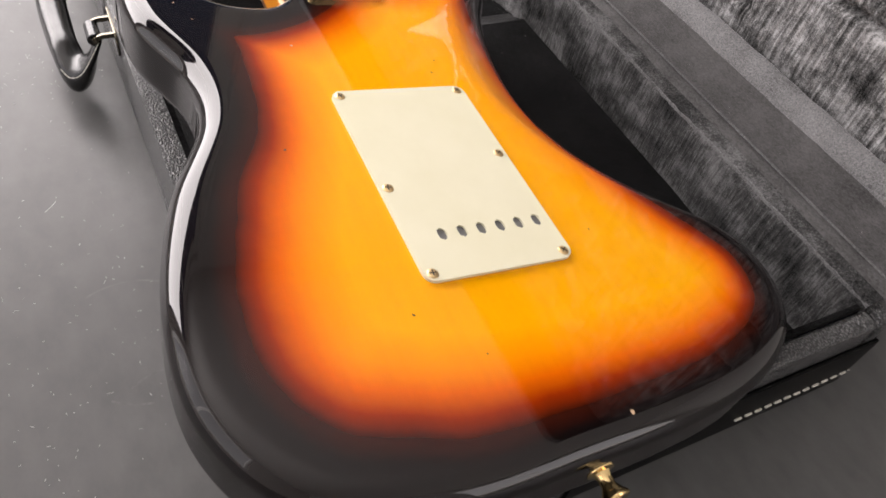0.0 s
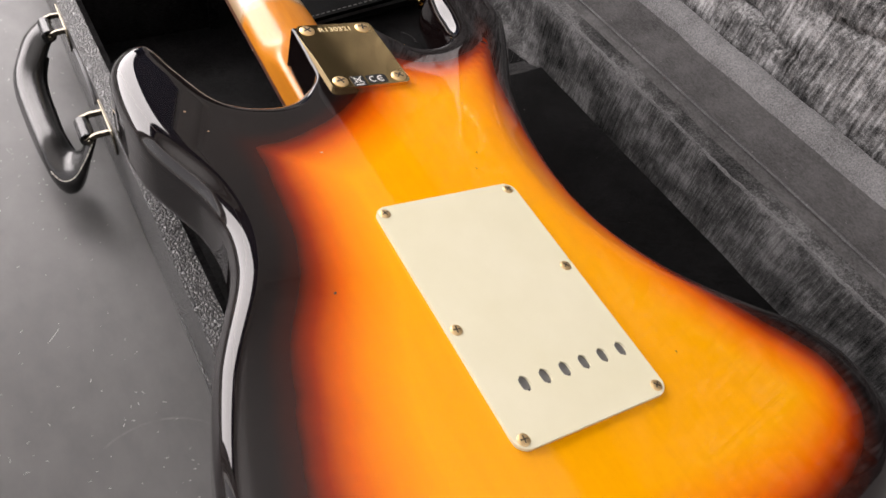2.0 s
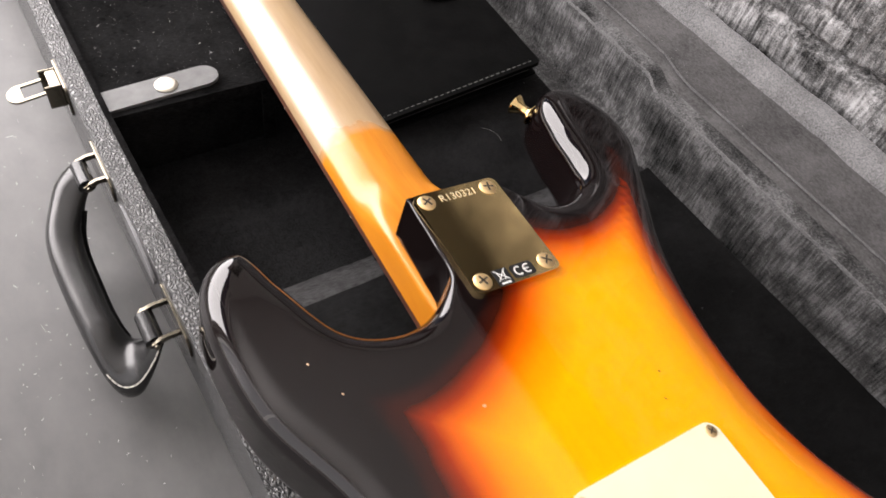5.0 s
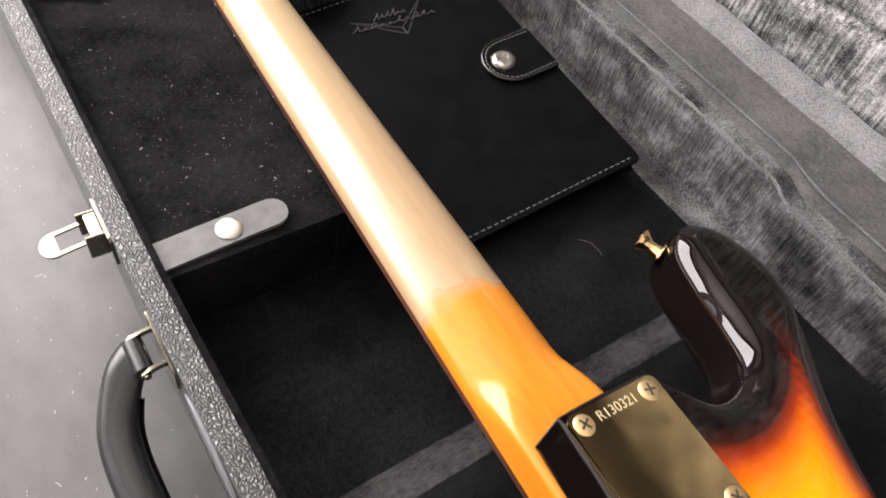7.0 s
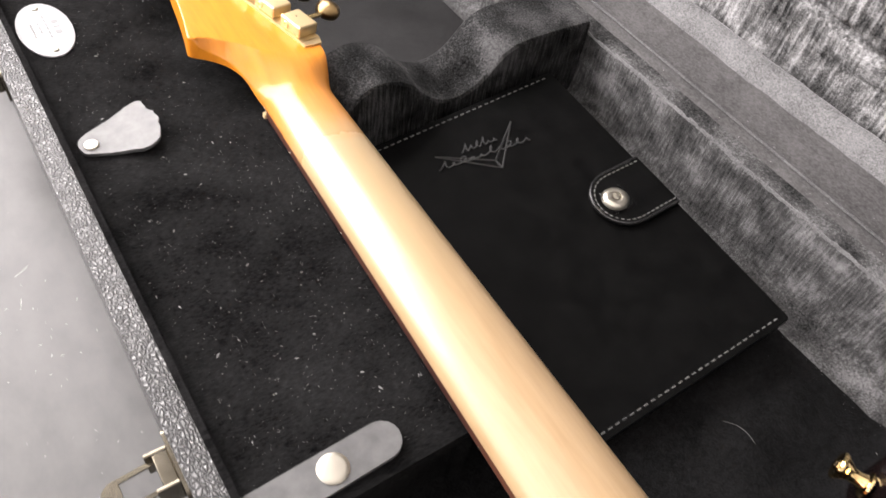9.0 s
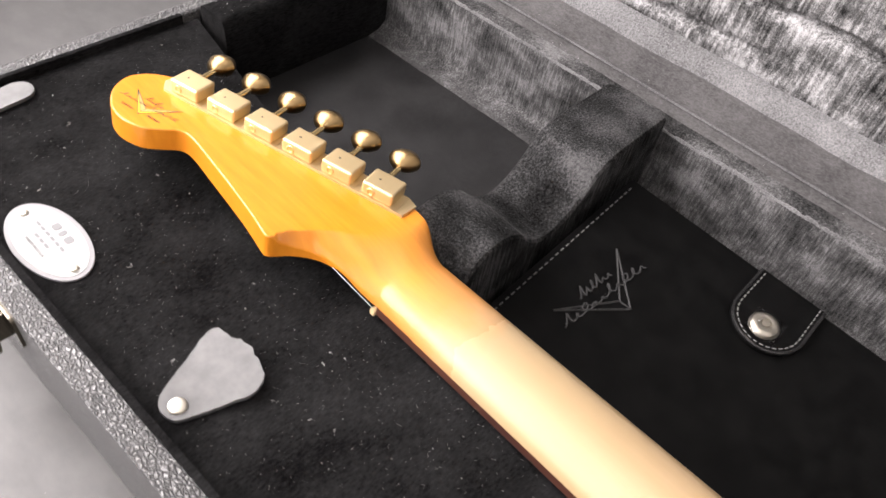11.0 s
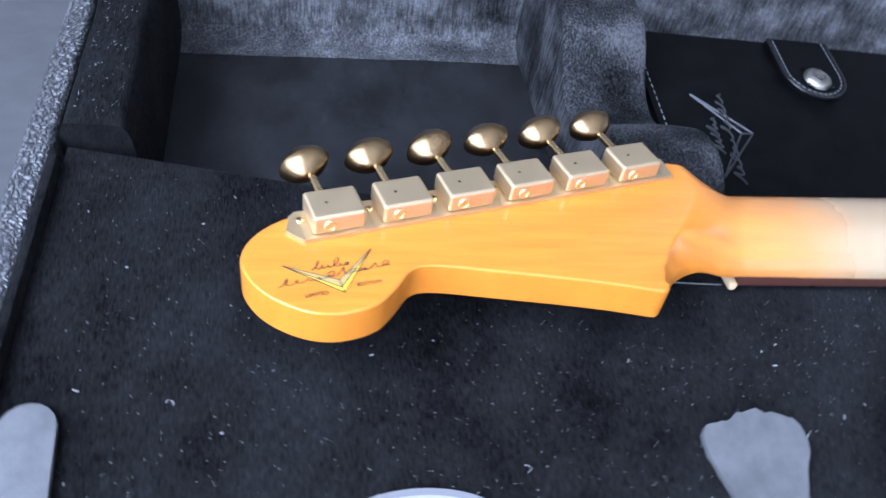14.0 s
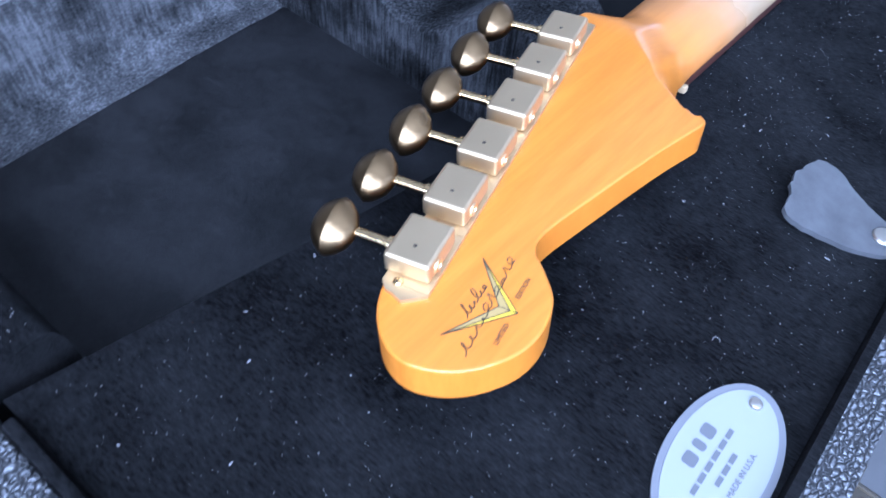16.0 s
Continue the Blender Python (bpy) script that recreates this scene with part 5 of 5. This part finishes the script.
strap_button(Matrix.Translation((0.1065, 0.3485, -0.0205)) @ pose(0, 0, 0, -90, 0, 20) )
strap_button(Matrix.Translation((0.006, -0.1005, -0.022)) @ pose(0, 0, 0, 90, 0, 0))

STEEL = mat("string_steel", (0.6, 0.6, 0.58), 0.3, 1.0)
for _k in range(6):
    _xn, _xp = -0.0172 + 0.00688 * _k + 0.0006, -0.0150 + 0.0066 * _k
    part("string", sweep([(_xn * 1.3, 0.21, -0.0552), (_xn, 0.689, -0.0570), (_xp - 0.001, 0.8490 - 0.0238 * _k, -0.0465)], circle(0.00012 + 0.00008 * _k, 6)), STEEL, guitar)


# ---- lint and dust ----
LINT = mat("lint", (0.5, 0.5, 0.49), 0.9)


def flecks(name, count, place, size, seed, label, category):
    """Loose flecks and short hairs lying on a surface."""
    r = random.Random(seed)
    verts, faces = [], []
    for _ in range(count):
        x, y, z = place(r)
        a, l, w = r.uniform(0, math.pi), size * r.uniform(0.35, 1.6) ** 1.5, size * r.uniform(0.16, 0.34)
        c, sn = math.cos(a), math.sin(a)
        k = len(verts)
        for px, py, pz in ((-l, -w, 0), (l, -w, 0), (l * 0.9, w, 0), (-l * 0.9, w, 0), (0, 0, w * 1.4)):
            verts.append((x + px * c - py * sn, y + px * sn + py * c, z + pz))
        faces += [(k, k + 1, k + 4), (k + 1, k + 2, k + 4), (k + 2, k + 3, k + 4), (k + 3, k, k + 4), (k, k + 3, k + 2, k + 1)]
    me = bpy.data.meshes.new(name)
    me.from_pydata(verts, [], faces)
    me.materials.append(LINT)
    return tagged(new(name, me), label, category, kind="stuff")


def on_platform(r):
    y = r.uniform(0.47, 0.945)
    return r.uniform(XL + 0.02, edge_x(y) - 0.004), y, 0.0661


flecks("lint", 2200, on_platform, 0.00018, 1, "white lint on the black plush", "lint")
flecks("lint", 70, on_platform, 0.00055, 7, "larger white lint on the black plush", "lint")
flecks("lint", 130, lambda r: (r.uniform(0.08, 0.215), r.uniform(0.934, 0.952), 0.0752), 0.0003, 6, "white lint on the padded roll", "lint")
flecks("lint", 60, lambda r: (r.uniform(-0.10, 0.21), r.uniform(-0.05, 0.31), 0.0193), 0.0004, 2, "white lint on the case floor", "lint")
flecks("lint", 320, lambda r: (0.221 - abs(r.gauss(0, 0.012)), r.uniform(0.338, 0.62), 0.0137), 0.0003, 8, "white lint along the foot of the wall", "lint")
flecks("lint", 70, lambda r: (r.uniform(0.239, 0.262), r.uniform(-0.05, 0.9), 0.0815), 0.00035, 3, "white lint on the plush edge", "lint")
flecks("dust", 900, lambda r: (r.uniform(-0.42, -0.14), r.uniform(-0.25, 0.75), 0.0001), 0.0005, 4, "pale dust on the black table", "dust")
_spots = [(random.Random(k).uniform(-0.30, -0.15), random.Random(k + 50).uniform(-0.08, 0.36)) for k in range(16)]


def in_spots(r):
    x, y = r.choice(_spots)
    return min(x + r.gauss(0, 0.014), -0.142), y + r.gauss(0, 0.016), 0.0001


flecks("dust", 240, in_spots, 0.0006, 14, "coarser white dust in clusters on the table", "dust")


def scratches(name, count, seed):
    r = random.Random(seed)
    out = None
    for _ in range(count):
        x, y, a, l = r.uniform(-0.36, -0.17), r.uniform(-0.1, 0.7), r.gauss(0.4, 0.8), r.uniform(0.003, 0.011)
        c = [(x + l * t * math.cos(a + 0.12 * t), y + l * t * math.sin(a + 0.12 * t)) for t in np.linspace(0, 1, 6)]
        bm = ribbon(c, r.uniform(0.0001, 0.00024), 0.0, 0.00006)
        out = merge(out, bm) if out else bm
    return tagged(part(name, out, LINT, None, smooth=False), "thin pale scratches in the black tabletop", "scratch", kind="stuff")


scratches("scratches", 30, 11)
STAIN = mat("dried_ring", (0.118, 0.1175, 0.116), 0.5, Specular_IOR_Level=0.22)
grain(STAIN, 160.0, (0.095, 0.0945, 0.094), (0.135, 0.1345, 0.133))
for _x, _y, _r, _a0, _a1 in ((-0.166, 0.093, 0.044, 42, 118), (-0.151, 0.029, 0.040, 96, 124), (-0.158, 0.092, 0.043, 232, 262)):
    _st = part("ring_stain", ribbon([(_x + _r * math.cos(radians(a)), _y + _r * math.sin(radians(a))) for a in np.linspace(_a0, _a1, 30)], 0.0013, 0.0, 0.00004), STAIN, None, smooth=False)
    tagged(_st, "faint dried cup ring on the black tabletop", "stain", kind="stuff")
for _x, _y, _a in ((-0.048, 0.9020, 1.1), (-0.079, 0.7890, 0.4)):
    _hr = part("fibre", sweep([(_x + 0.002 * t * math.cos(_a + 0.9 * t), _y + 0.002 * t * math.sin(_a + 0.9 * t), 0.0665) for t in np.linspace(-1, 1, 10)], circle(0.00007, 5)), LINT, None)
    tagged(_hr, "curled pale fibre on the black plush", "fibre", kind="stuff")
part("hair", sweep([(x, y, 0.0137) for x, y in spline([(0.131, 0.409), (0.136, 0.404), (0.138, 0.397), (0.137, 0.391)], 14, closed=False)], circle(0.00006, 5)), LINT, None)
tagged(bpy.data.objects["hair"], "single pale hair on the case floor", "hair", kind="stuff")

# chips in the lacquer
CHIP = mat("bare_wood_chip", (0.5, 0.33, 0.2), 0.7)
DARKCHIP = mat("dark_pit", (0.05, 0.02, 0.01), 0.6)
for _x, _y, _r, _m in ((-0.054, -0.0185, 0.0008, 1), (-0.0785, 0.092, 0.0010, 1), (-0.049, 0.180, 0.0009, 0), (-0.106, 0.224, 0.0008, 0), (0.030, 0.150, 0.0006, 1), (0.037, 0.162, 0.0006, 1),
                       (0.0205, -0.0885, 0.0012, 0), (0.062, 0.012, 0.0006, 1), (-0.03, -0.045, 0.0005, 1), (-0.099, 0.207, 0.0006, 0)):
    _c = lathe([(0, 0.00006), (_r * 0.8, 0.00005), (_r, 0)], 9)
    for _v in _c.verts:
        _v.co.x *= 1 + 0.5 * noise.noise((_v.co.y * 900, _x * 50, 0))
        _v.co.y *= 0.7 + 0.4 * noise.noise((_v.co.x * 900, _y * 50, 1))
    part("lacquer_chip", moved(_c, Matrix.Translation((_x, _y, 0.00002 - belly(_x, _y))) @ pose(0, 0, 0, 0, 0, 40 * _x * 100)), (CHIP, DARKCHIP)[_m], body)
